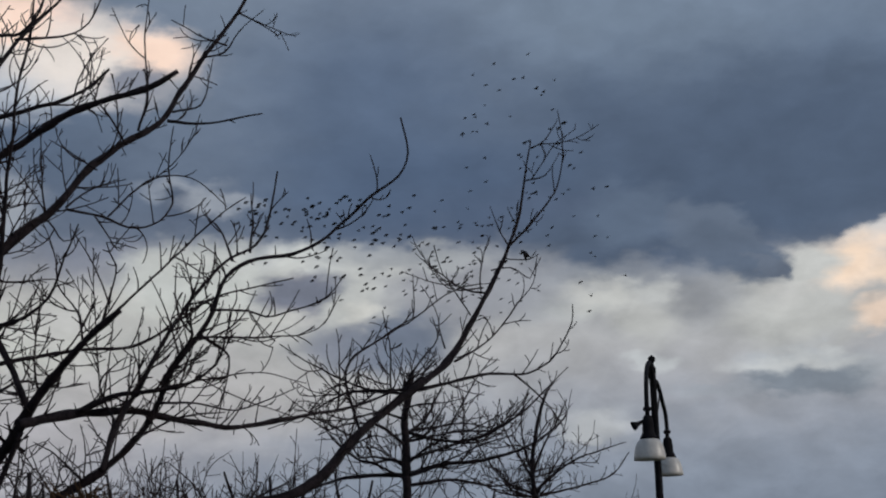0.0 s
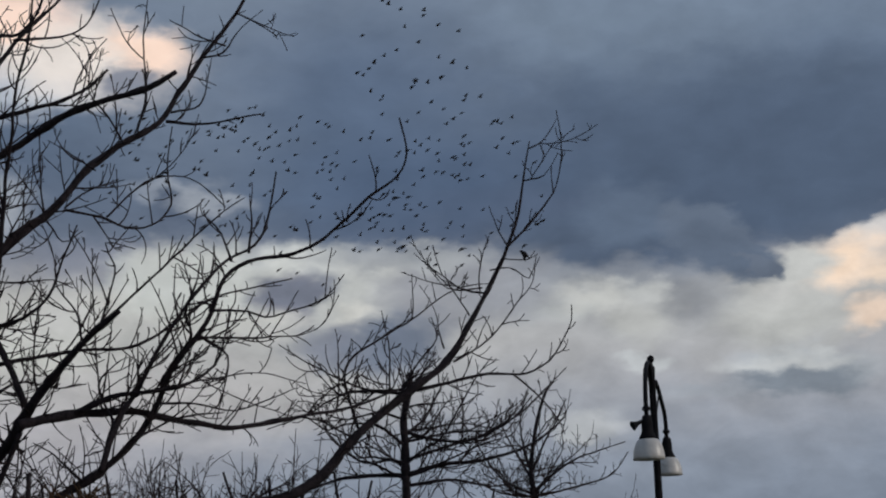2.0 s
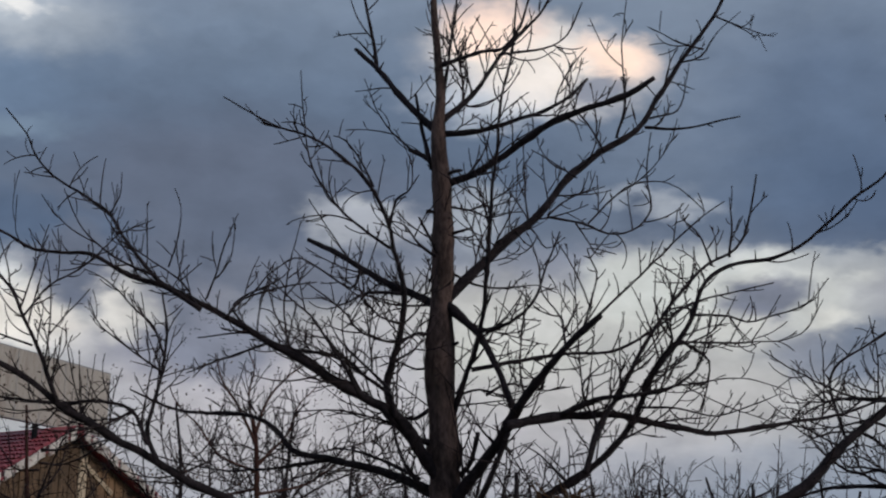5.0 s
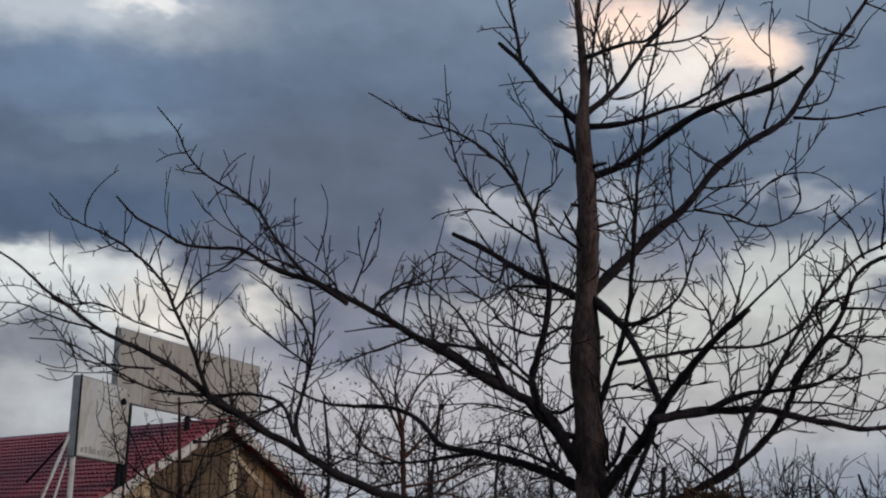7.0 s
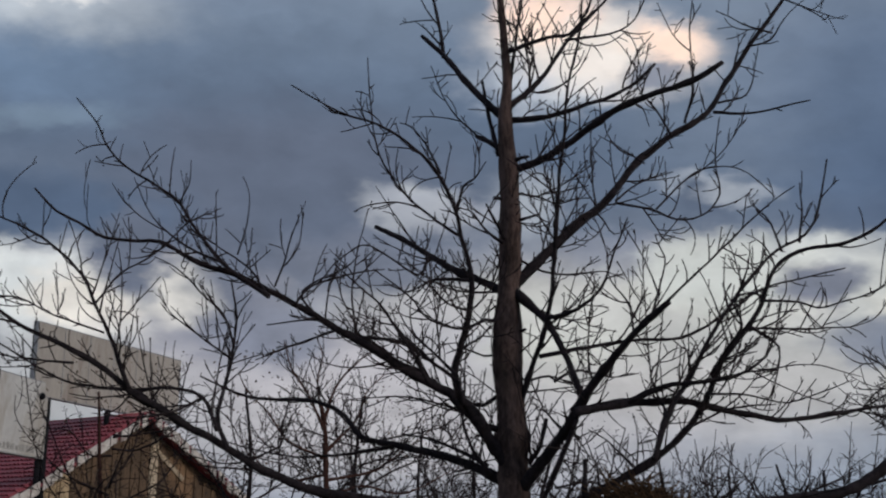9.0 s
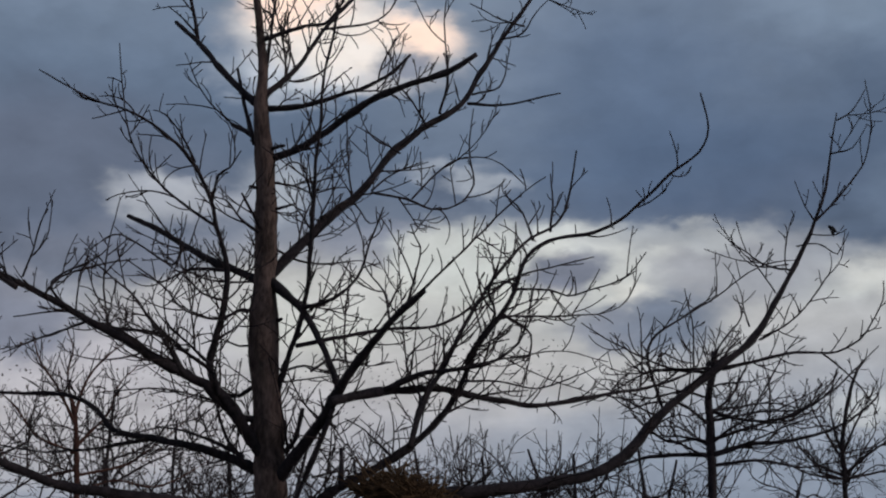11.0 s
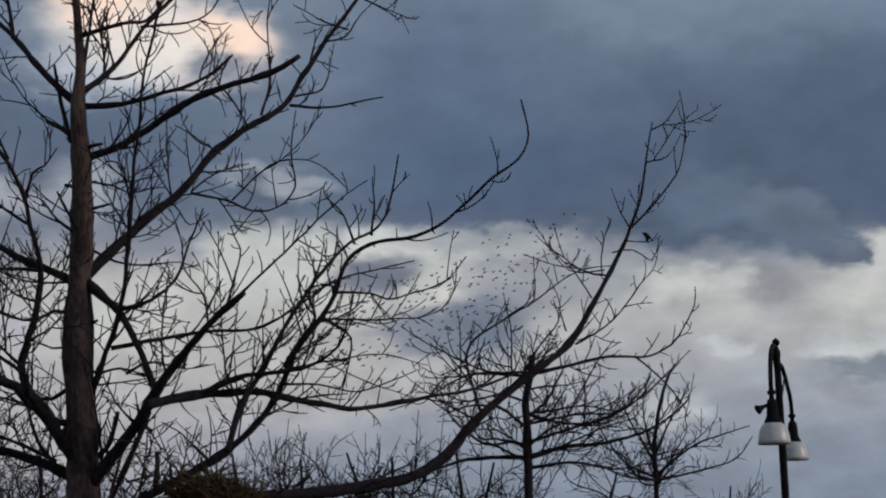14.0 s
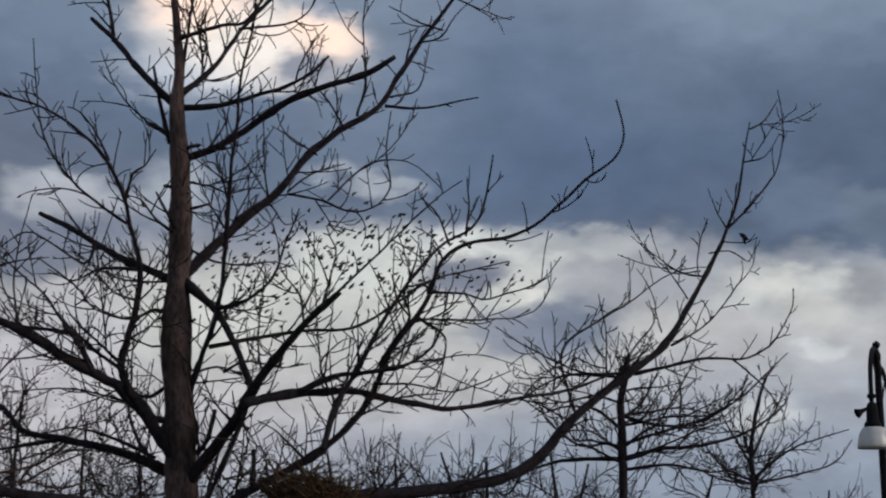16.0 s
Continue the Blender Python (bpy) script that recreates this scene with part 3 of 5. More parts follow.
class Tree:
    def __init__(self, name, at, label, bark, limb_bark, twig_bark, seed, reach=0.75, thin=0.0075, rise=1.0):
        self.thing = thing(name, at, label, "tree")
        self.bark, self.limb_bark, self.twig_bark = bark, limb_bark, twig_bark
        self.rng, self.reach, self.thin, self.rise = np.random.default_rng(seed), reach, thin, rise

    def trunk(self, r0, r1, twigs, bends, girth=None):
        """girth: pairs of height and radius, where the stem swells and narrows."""
        line = smooth_line(bends, 0.1)
        n = len(line)
        t = np.linspace(0, 1, n)
        rad = r0 + (r1 - r0) * t ** 1.1
        if girth:
            rad = np.interp(line[:, 2], [h for h, r in girth], [r for h, r in girth])
        rad = rad + r0 * 0.5 * np.exp(-line[:, 2] / 0.35)
        knots = self.rng.uniform(0.25, 0.95, 9)
        for kt in knots:
            rad *= 1 + self.rng.uniform(0.06, 0.2) * np.exp(-((t - kt) / 0.011) ** 2)
        line = line + r0 * 0.16 * np.array([noise.noise_vector((z / 0.5, r0 * 90, 3.0)) for z in line[:, 2]]) * (1, 1, 0)
        rough = self.rng.normal(0, 1, (n, 14))
        rough = (rough + np.roll(rough, 1, 0) + np.roll(rough, 2, 0)) / 3
        s = Solid()
        s.tube(line, rad[:, None] * (1 + 0.075 * rough), 14)
        ob = part("trunk", s, self.bark, self.thing)
        if twigs:
            w = Solid()
            grow_twigs(self.rng, w, line[n // 3:], twigs, lambda q: r0 * 0.5, self.reach * 0.62, self.thin)
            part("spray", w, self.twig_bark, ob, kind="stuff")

    def limb(self, r0, r1, twigs, bends, taper=0.7):
        line = smooth_line(bends, 0.09)
        n = len(line)
        t = np.linspace(0, 1, n)
        run = np.linspace(0, 1, n) * np.linalg.norm(np.diff(line, axis=0), axis=1).sum()
        seed = self.rng.uniform(0, 99)
        for wave, high in ((0.6, 0.02), (0.22, 0.013)):
            line = line + high * np.array([noise.noise_vector((q / wave, seed, wave)) for q in run]) * np.sin(t * math.pi)[:, None]
        rad = r0 + (0.85 * r1 - r0) * t ** taper
        for kt in self.rng.uniform(0.05, 0.95, max(2, n // 6)):
            rad = rad * (1 + self.rng.uniform(0.06, 0.25) * np.exp(-((t - kt) * n / self.rng.uniform(0.8, 1.6)) ** 2))
        s = Solid()
        sides = 9 if r0 > 0.03 else 6
        s.tube(line, rad[:, None] * (1 + 0.08 * self.rng.normal(0, 1, (n, sides))), sides)
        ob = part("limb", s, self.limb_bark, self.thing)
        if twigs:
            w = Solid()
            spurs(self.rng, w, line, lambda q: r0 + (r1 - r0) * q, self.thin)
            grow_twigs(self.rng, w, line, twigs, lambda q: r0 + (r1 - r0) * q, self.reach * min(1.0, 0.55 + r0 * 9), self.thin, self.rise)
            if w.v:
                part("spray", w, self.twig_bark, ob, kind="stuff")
        return line


def fan(tree, count, low, high, spread, top, r, twigs, depth=0.7, crook=0.12):
    """Curved limbs that leave the stem on all sides and turn upwards."""
    rng = tree.rng
    for i in range(count):
        a = i * 2.4 + rng.uniform(-0.5, 0.5)
        h = rng.uniform(low, high)
        d = np.array((math.cos(a), depth * math.sin(a), 0)) * spread * rng.uniform(0.55, 1.1)
        up = (top - h) * rng.uniform(0.15, 0.95)
        jog = lambda: rng.normal(0, crook, 3)
        tree.limb(r, r * 0.3, twigs, [(0.03, 0, h), tuple(d * 0.3 + jog() + (0, 0, h + up * 0.12)), tuple(d * 0.65 + jog() + (0, 0, h + up * 0.42)), tuple(d * 0.92 + jog() + (0, 0, h + up * 0.78)), tuple(d + jog() * 0.6 + (0, 0, h + up * 1.1))])


def thicket_tree(at, tall, spread, seed, leafy=False, bark=None):
    """A small many-limbed bare tree or bush of the belt behind."""
    tree = Tree("bush" if tall < 4.6 else "tree", (*at, 0.0), "bare twiggy bush in the belt behind the trees" if tall < 4.6 else "bare twiggy young tree behind", bark or LIMB_BARK, TWIG_BARK, TWIG_BARK, seed, 1.1, 0.008, 0.1)
    rng = tree.rng
    tree.trunk(0.06, 0.02, 0, [(0, 0, 0), (rng.normal(0, 0.05), 0, tall * 0.3), (rng.normal(0, 0.1), 0.02, tall * 0.6), (rng.normal(0, 0.15), 0.03, tall * 0.85)])
    fan(tree, 14, tall * 0.25, tall * 0.72, spread * 1.5, tall * 0.98, 0.022, 8.0, crook=0.1)
    if leafy:
        s = Solid()
        for _ in range(240):
            a, q = rng.uniform(0, 6.283), rng.uniform(0.2, 1)
            c = np.array((spread * q * math.cos(a), 0.7 * spread * q * math.sin(a), tall * rng.uniform(0.5, 0.98)))
            u, w = unit(rng.normal(0, 1, 3)) * 0.035, unit(rng.normal(0, 1, 3)) * 0.02
            s.add([c - u, c + w, c + u, c - w + 0.006], [(0, 1, 2, 3)])
        part("leaf_scatter", s, DEAD_LEAF, tree.thing, "curled withered leaves", kind="stuff")


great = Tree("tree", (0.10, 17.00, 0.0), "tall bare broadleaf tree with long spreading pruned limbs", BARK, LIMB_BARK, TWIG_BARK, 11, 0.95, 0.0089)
great.trunk(0.162, 0.028, 8, [(0.00, 0.00, 0.00), (-0.01, 0.00, 1.82), (-0.04, 0.00, 2.59), (-0.10, 0.00, 3.40), (-0.16, 0.00, 4.21), (-0.15, 0.00, 4.78), (-0.15, 0.00, 5.37), (-0.17, 0.00, 6.09), (-0.22, 0.00, 6.76), (-0.21, 0.00, 7.20), (-0.26, 0.00, 7.78), (-0.31, 0.00, 8.34), (-0.40, 0.00, 9.26)], [(1.81, 0.171), (2.58, 0.157), (3.39, 0.151), (4.08, 0.175), (4.34, 0.157), (4.59, 0.130), (5.30, 0.120), (6.09, 0.106), (6.76, 0.084), (6.96, 0.065), (7.30, 0.053), (7.79, 0.044), (8.34, 0.037), (9.26, 0.025)])
great.limb(0.039, 0.016, 8, [(-0.14, 0.00, 6.71), (0.26, -0.13, 6.72), (0.60, -0.26, 6.80), (0.88, -0.36, 6.86), (1.19, -0.48, 6.99), (1.43, -0.60, 7.21)])
great.limb(0.045, 0.034, 8, [(-0.12, 0.00, 6.11), (0.26, -0.19, 6.24), (0.69, -0.42, 6.47), (0.99, -0.60, 6.66), (1.41, -0.82, 6.80), (1.82, -1.04, 6.89), (2.09, -1.20, 7.03)])
great.limb(0.066, 0.020, 7, [(-0.14, 0.00, 4.72), (0.16, 0.10, 5.07), (0.64, 0.25, 5.57), (0.97, 0.34, 5.87), (1.30, 0.46, 6.35), (1.67, 0.56, 6.66), (2.16, 0.68, 7.04), (2.41, 0.78, 7.45), (2.71, 0.90, 7.98), (3.18, 1.06, 8.69), (3.44, 1.20, 9.36)])
great.limb(0.019, 0.010, 1, [(2.26, 0.90, 7.12), (2.65, 0.80, 7.08), (2.97, 0.71, 7.12), (3.36, 0.60, 7.19)])
great.limb(0.017, 0.008, 5, [(1.08, 0.50, 5.88), (1.48, 0.64, 5.85), (1.79, 0.75, 5.76), (2.11, 0.86, 5.83), (2.33, 0.97, 6.11), (2.30, 1.12, 6.58), (2.39, 1.30, 7.18)])
great.limb(0.013, 0.007, 3, [(1.55, 0.60, 5.84), (1.86, 0.73, 6.18), (2.17, 0.83, 6.40), (2.56, 0.94, 6.44), (2.78, 1.01, 6.32), (3.01, 1.10, 6.14)])
great.limb(0.013, 0.007, 3, [(3.13, 1.00, 8.61), (3.43, 1.20, 8.57), (3.73, 1.40, 8.49)])
great.limb(0.036, 0.010, 9, [(-0.03, 0.00, 3.33), (0.09, -0.13, 3.76), (0.26, -0.30, 4.27), (0.34, -0.50, 4.89), (0.36, -0.69, 5.48), (0.42, -0.96, 6.26), (0.45, -1.15, 6.81), (0.55, -1.29, 7.21), (0.58, -1.45, 7.66), (0.60, -1.60, 8.05)])
great.limb(0.050, 0.038, 5, [(-0.13, 0.00, 4.77), (0.07, -0.13, 4.57), (0.28, -0.27, 4.35), (0.46, -0.45, 4.00), (0.64, -0.70, 3.51)])
great.limb(0.025, 0.009, 8, [(0.29, -0.40, 4.36), (0.59, -0.53, 4.44), (0.85, -0.67, 4.65), (0.96, -0.81, 4.96), (1.10, -1.00, 5.36)])
great.limb(0.081, 0.035, 10, [(-0.01, 0.00, 2.48), (0.23, -0.27, 2.80), (0.48, -0.58, 3.14), (0.62, -0.79, 3.39), (0.81, -1.04, 3.66), (1.05, -1.35, 3.96), (1.21, -1.53, 4.12), (1.45, -1.80, 4.32)])
great.limb(0.016, 0.006, 6, [(1.41, -1.80, 4.30), (1.76, -1.97, 4.63), (2.18, -2.20, 5.05), (2.41, -2.31, 5.25), (2.60, -2.40, 5.37)])
great.limb(0.055, 0.014, 7, [(0.55, -1.00, 3.28), (0.88, -0.88, 3.37), (1.31, -0.72, 3.44), (1.80, -0.55, 3.46), (2.44, -0.33, 3.37), (2.96, -0.15, 3.36), (3.76, 0.11, 3.51), (4.31, 0.29, 3.62), (4.95, 0.50, 3.86)])
great.limb(0.035, 0.010, 8, [(1.12, -0.80, 3.42), (1.47, -0.93, 3.58), (1.86, -1.06, 3.62), (2.20, -1.18, 3.67), (2.47, -1.30, 3.86), (2.57, -1.42, 4.17), (2.61, -1.50, 4.39)])
great.limb(0.073, 0.010, 6, [(0.03, 0.00, 1.94), (0.51, -0.15, 2.33), (0.99, -0.29, 2.60), (1.40, -0.40, 2.84), (1.72, -0.52, 3.14), (1.95, -0.62, 3.47), (2.11, -0.73, 3.85), (2.34, -0.84, 4.20), (2.51, -0.93, 4.49), (2.64, -1.03, 4.84), (2.87, -1.11, 5.01), (3.23, -1.21, 5.06), (3.58, -1.31, 5.19), (3.88, -1.42, 5.45), (4.10, -1.51, 5.66), (4.39, -1.62, 5.88), (4.48, -1.70, 6.13), (4.38, -1.80, 6.48)], 0.45)
great.limb(0.034, 0.011, 9, [(1.36, -1.20, 2.80), (1.51, -1.05, 3.26), (1.77, -0.90, 3.70), (2.03, -0.73, 4.21), (2.32, -0.58, 4.64), (2.69, -0.41, 5.12), (3.10, -0.27, 5.38), (3.28, -0.16, 5.73), (3.41, 0.00, 6.31)])
great.limb(0.027, 0.009, 8, [(0.20, -0.40, 3.94), (0.60, -0.31, 4.04), (1.23, -0.17, 4.17), (1.74, -0.05, 4.24), (2.13, 0.04, 4.43), (2.66, 0.18, 4.82), (3.26, 0.31, 5.02), (3.67, 0.40, 5.14)])
great.limb(0.015, 0.006, 6, [(2.37, -1.60, 4.38), (2.74, -1.75, 4.35), (2.90, -1.82, 4.28), (3.16, -1.93, 4.35), (3.46, -2.07, 4.45), (3.64, -2.20, 4.67)])
great.limb(0.013, 0.006, 6, [(2.25, -1.60, 4.10), (3.11, -1.32, 4.16), (3.49, -1.19, 4.23), (3.68, -1.12, 4.36), (3.88, -1.00, 4.69)])
great.limb(0.012, 0.006, 4, [(1.83, -1.30, 3.59), (2.20, -1.17, 3.70), (2.57, -1.04, 3.77), (3.01, -0.89, 3.84), (3.56, -0.70, 3.76)])
great.limb(0.014, 0.006, 5, [(1.90, -1.20, 3.48), (2.29, -1.34, 3.47), (2.66, -1.47, 3.38), (2.98, -1.60, 3.47), (3.23, -1.70, 3.58)])
great.limb(0.026, 0.009, 8, [(1.96, -1.00, 3.69), (2.11, -1.22, 3.96), (2.23, -1.40, 4.16), (2.15, -1.56, 4.37), (2.23, -1.80, 4.67)])
great.limb(0.039, 0.012, 8, [(-0.21, 0.00, 6.86), (0.16, 0.20, 7.25), (0.45, 0.41, 7.75), (0.67, 0.55, 8.09), (0.97, 0.72, 8.47), (1.19, 0.90, 8.95)])
great.limb(0.028, 0.011, 8, [(-0.23, 0.00, 7.52), (0.24, -0.19, 7.64), (0.49, -0.29, 7.66), (0.67, -0.41, 7.86), (0.79, -0.60, 8.26)])
great.limb(0.017, 0.008, 6, [(0.44, 0.00, 7.68), (0.96, -0.08, 7.74), (1.23, -0.13, 7.89), (1.40, -0.20, 8.27)])
great.limb(0.025, 0.012, 6, [(-0.17, 0.00, 7.20), (-0.09, 0.25, 8.02), (-0.02, 0.50, 8.84)])
great.limb(0.050, 0.030, 6, [(-0.22, 0.00, 6.71), (-0.50, 0.27, 7.06), (-0.82, 0.58, 7.49), (-1.00, 0.77, 7.76), (-1.27, 1.00, 8.07)])
great.limb(0.030, 0.015, 6, [(-1.00, 1.00, 7.80), (-1.06, 1.07, 8.23), (-1.16, 1.13, 8.62), (-1.24, 1.20, 9.10)])
great.limb(0.012, 0.006, 2, [(-1.02, 1.00, 7.93), (-1.21, 1.16, 8.19), (-1.39, 1.30, 8.38)])
great.limb(0.045, 0.026, 0, [(-0.21, 0.00, 6.29), (-0.34, 0.18, 6.47), (-0.56, 0.40, 6.63)])
great.limb(0.028, 0.020, 2, [(-0.29, 0.00, 6.29), (-0.35, 0.05, 6.54), (-0.45, 0.14, 6.97), (-0.50, 0.20, 7.24)])
great.limb(0.013, 0.006, 5, [(-0.54, 0.40, 6.63), (-0.80, 0.53, 6.91), (-0.98, 0.66, 7.22), (-1.14, 0.80, 7.62)])
great.limb(0.048, 0.033, 11, [(-0.16, 0.00, 4.69), (-0.48, 0.29, 4.90), (-0.81, 0.57, 5.08), (-1.17, 0.88, 5.33), (-1.46, 1.14, 5.55), (-1.79, 1.40, 5.75)])
great.limb(0.042, 0.008, 11, [(-0.68, 0.00, 3.57), (-0.73, -0.06, 3.78), (-0.65, -0.16, 4.11), (-0.57, -0.26, 4.44), (-0.56, -0.39, 4.86), (-0.67, -0.50, 5.21), (-0.75, -0.60, 5.51), (-0.96, -0.74, 5.91), (-1.27, -0.87, 6.18), (-1.64, -1.00, 6.36), (-2.00, -1.12, 6.44), (-2.51, -1.30, 6.68)])
great.limb(0.018, 0.007, 7, [(-0.71, -0.50, 5.24), (-1.04, -0.42, 5.48), (-1.36, -0.33, 5.78), (-1.61, -0.24, 6.19), (-1.73, -0.16, 6.61), (-1.79, -0.08, 7.04), (-1.83, 0.00, 7.44)])
great.limb(0.022, 0.008, 6, [(-0.15, 0.00, 4.34), (-0.39, -0.14, 4.37), (-0.63, -0.29, 4.24), (-1.00, -0.51, 4.30), (-1.23, -0.73, 4.53), (-1.58, -1.00, 4.75)])
great.limb(0.073, 0.011, 11, [(-0.05, 0.00, 2.66), (-0.33, -0.15, 3.07), (-0.61, -0.29, 3.45), (-0.86, -0.37, 3.57), (-1.22, -0.49, 3.74), (-1.58, -0.62, 3.95), (-2.00, -0.77, 4.16), (-2.41, -0.92, 4.37), (-2.76, -1.04, 4.53), (-3.03, -1.14, 4.64), (-3.37, -1.26, 4.72), (-3.78, -1.41, 4.91), (-4.06, -1.51, 4.90), (-4.31, -1.60, 4.91), (-4.56, -1.70, 5.04), (-4.78, -1.79, 5.14), (-4.99, -1.90, 5.35)])
great.limb(0.028, 0.009, 10, [(-2.61, -1.40, 4.36), (-3.07, -1.26, 4.68), (-3.42, -1.14, 5.06), (-3.71, -1.02, 5.46), (-3.99, -0.94, 5.65), (-4.34, -0.85, 5.87), (-4.59, -0.77, 6.13), (-4.73, -0.70, 6.39), (-5.02, -0.60, 6.72)])
great.limb(0.062, 0.012, 11, [(-0.07, 0.00, 2.57), (-0.39, 0.18, 2.74), (-0.74, 0.36, 2.88), (-1.33, 0.65, 3.02), (-1.81, 0.88, 3.14), (-2.03, 1.03, 3.38), (-2.39, 1.21, 3.56), (-2.96, 1.46, 3.61), (-3.40, 1.65, 3.69), (-3.95, 1.90, 3.93)])
great.limb(0.024, 0.010, 9, [(-1.45, 1.40, 3.08), (-2.13, 1.59, 2.98), (-2.69, 1.74, 2.96), (-3.20, 1.88, 3.04), (-3.64, 2.00, 3.15)])
great.limb(0.084, 0.011, 8, [(-0.03, 0.00, 1.96), (-0.94, -0.32, 2.26), (-1.76, -0.61, 2.38), (-2.21, -0.77, 2.45), (-2.66, -0.95, 2.63), (-3.11, -1.14, 2.88), (-3.56, -1.34, 3.12), (-3.95, -1.51, 3.34), (-4.25, -1.67, 3.58), (-4.60, -1.83, 3.76), (-4.97, -2.00, 3.91), (-5.29, -2.17, 4.13), (-5.50, -2.28, 4.27), (-5.76, -2.44, 4.51), (-6.06, -2.60, 4.68)])
great.limb(0.031, 0.010, 13, [(-2.96, -1.30, 2.78), (-3.12, -1.15, 3.11), (-3.09, -1.03, 3.39), (-3.05, -0.84, 3.84), (-3.08, -0.66, 4.30), (-3.18, -0.50, 4.70)])
great.limb(0.023, 0.008, 12, [(-3.07, -1.40, 2.97), (-3.25, -1.34, 3.32), (-3.59, -1.29, 3.41), (-4.02, -1.22, 3.40), (-4.66, -1.13, 3.46), (-5.06, -1.07, 3.62), (-5.68, -0.97, 3.94), (-6.15, -0.90, 4.00)])
great.limb(0.030, 0.007, 13, [(-3.96, -1.60, 3.36), (-4.15, -1.77, 3.88), (-4.32, -1.88, 4.23), (-4.43, -1.96, 4.44), (-4.72, -2.08, 4.72), (-5.05, -2.21, 4.91), (-5.27, -2.28, 5.00), (-5.52, -2.40, 5.25)])
great.limb(0.013, 0.006, 11, [(-4.25, -2.00, 4.15), (-4.04, -1.93, 4.47), (-3.72, -1.85, 4.69), (-3.41, -1.77, 5.04), (-3.10, -1.70, 5.22)])
great.limb(0.013, 0.006, 12, [(-4.14, -2.00, 3.86), (-4.73, -1.87, 4.06), (-5.10, -1.79, 4.23), (-5.52, -1.70, 4.25), (-6.00, -1.59, 4.44), (-6.47, -1.50, 4.43)])
great.limb(0.015, 0.006, 12, [(-5.14, -1.70, 3.99), (-5.51, -1.84, 4.06), (-5.89, -1.98, 4.19), (-6.20, -2.10, 4.17)])
great.limb(0.012, 0.006, 11, [(-4.48, -1.80, 3.58), (-4.86, -1.73, 3.61), (-5.31, -1.64, 3.70), (-5.74, -1.54, 4.09), (-6.07, -1.48, 4.05), (-6.48, -1.40, 4.15)])
great.limb(0.016, 0.007, 7, [(-2.38, -1.10, 4.34), (-2.24, -0.90, 4.57), (-1.87, -0.57, 4.78), (-1.52, -0.30, 4.89)])
great.limb(0.027, 0.008, 9, [(-0.97, -0.60, 3.58), (-1.15, -0.73, 3.89), (-1.36, -0.87, 4.17), (-1.52, -0.97, 4.39), (-1.98, -1.20, 4.76)])
great.limb(0.027, 0.009, 9, [(-0.61, -0.40, 3.40), (-0.68, -0.34, 3.65), (-1.00, -0.25, 3.90), (-1.25, -0.17, 4.10), (-1.76, -0.06, 4.16), (-2.29, 0.07, 4.36), (-2.88, 0.20, 4.32)])
great.limb(0.031, 0.012, 9, [(-0.09, 0.00, 3.71), (-0.31, 0.17, 3.53), (-0.53, 0.30, 3.48), (-0.97, 0.58, 3.76), (-1.31, 0.80, 3.98)])
great.limb(0.086, 0.009, 4, [(0.04, 0.00, 1.91), (1.27, 0.23, 2.30), (2.55, 0.45, 2.46), (3.45, 0.60, 2.58), (4.01, 0.70, 2.85), (4.39, 0.79, 3.20), (4.60, 0.83, 3.41), (5.05, 0.93, 3.77), (5.36, 0.99, 3.97), (5.76, 1.07, 4.28), (6.02, 1.14, 4.65), (6.31, 1.22, 5.11), (6.59, 1.31, 5.57), (6.74, 1.36, 5.89), (6.89, 1.42, 6.21), (7.00, 1.48, 6.61), (7.10, 1.55, 7.02), (7.19, 1.60, 7.35)], 1.3)
great.limb(0.016, 0.007, 3, [(6.68, 1.30, 5.80), (7.09, 1.37, 6.20), (7.42, 1.44, 6.62), (7.58, 1.50, 7.03), (7.63, 1.54, 7.36), (7.60, 1.60, 7.81)])
great.limb(0.012, 0.006, 2, [(7.15, 1.50, 7.22), (7.39, 1.58, 7.38), (7.64, 1.70, 7.72)])
great.limb(0.012, 0.005, 2, [(7.00, 1.40, 6.74), (7.26, 1.31, 6.81), (7.43, 1.20, 7.09)])
great.limb(0.012, 0.005, 2, [(6.67, 1.20, 5.80), (6.44, 0.99, 6.01), (6.29, 0.80, 6.22)])
great.limb(0.021, 0.007, 7, [(4.59, 1.00, 3.43), (4.50, 1.03, 3.75), (4.44, 1.07, 4.09), (4.58, 1.09, 4.34), (4.92, 1.13, 4.56), (5.34, 1.18, 4.81), (5.85, 1.24, 5.17), (6.16, 1.27, 5.29), (6.47, 1.30, 5.33)])
great.limb(0.027, 0.009, 7, [(5.39, 1.20, 3.94), (5.84, 1.11, 4.04), (6.26, 1.02, 4.12), (6.75, 0.92, 4.13), (7.03, 0.86, 4.26), (7.17, 0.81, 4.47), (7.30, 0.74, 4.75), (7.30, 0.70, 4.97)])
great.limb(0.016, 0.006, 6, [(5.88, 1.20, 4.30), (6.29, 1.29, 4.54), (6.60, 1.37, 4.81), (6.87, 1.45, 5.12), (7.11, 1.52, 5.40), (7.21, 1.60, 5.80)])
great.limb(0.021, 0.007, 7, [(5.21, 1.10, 3.88), (4.78, 1.23, 3.93), (4.45, 1.33, 3.89), (4.05, 1.46, 3.66), (3.59, 1.60, 3.50)])
great.limb(0.020, 0.007, 7, [(5.21, 1.10, 3.93), (4.71, 0.96, 3.91), (4.34, 0.85, 4.03), (3.93, 0.73, 4.18), (3.54, 0.60, 4.39)])
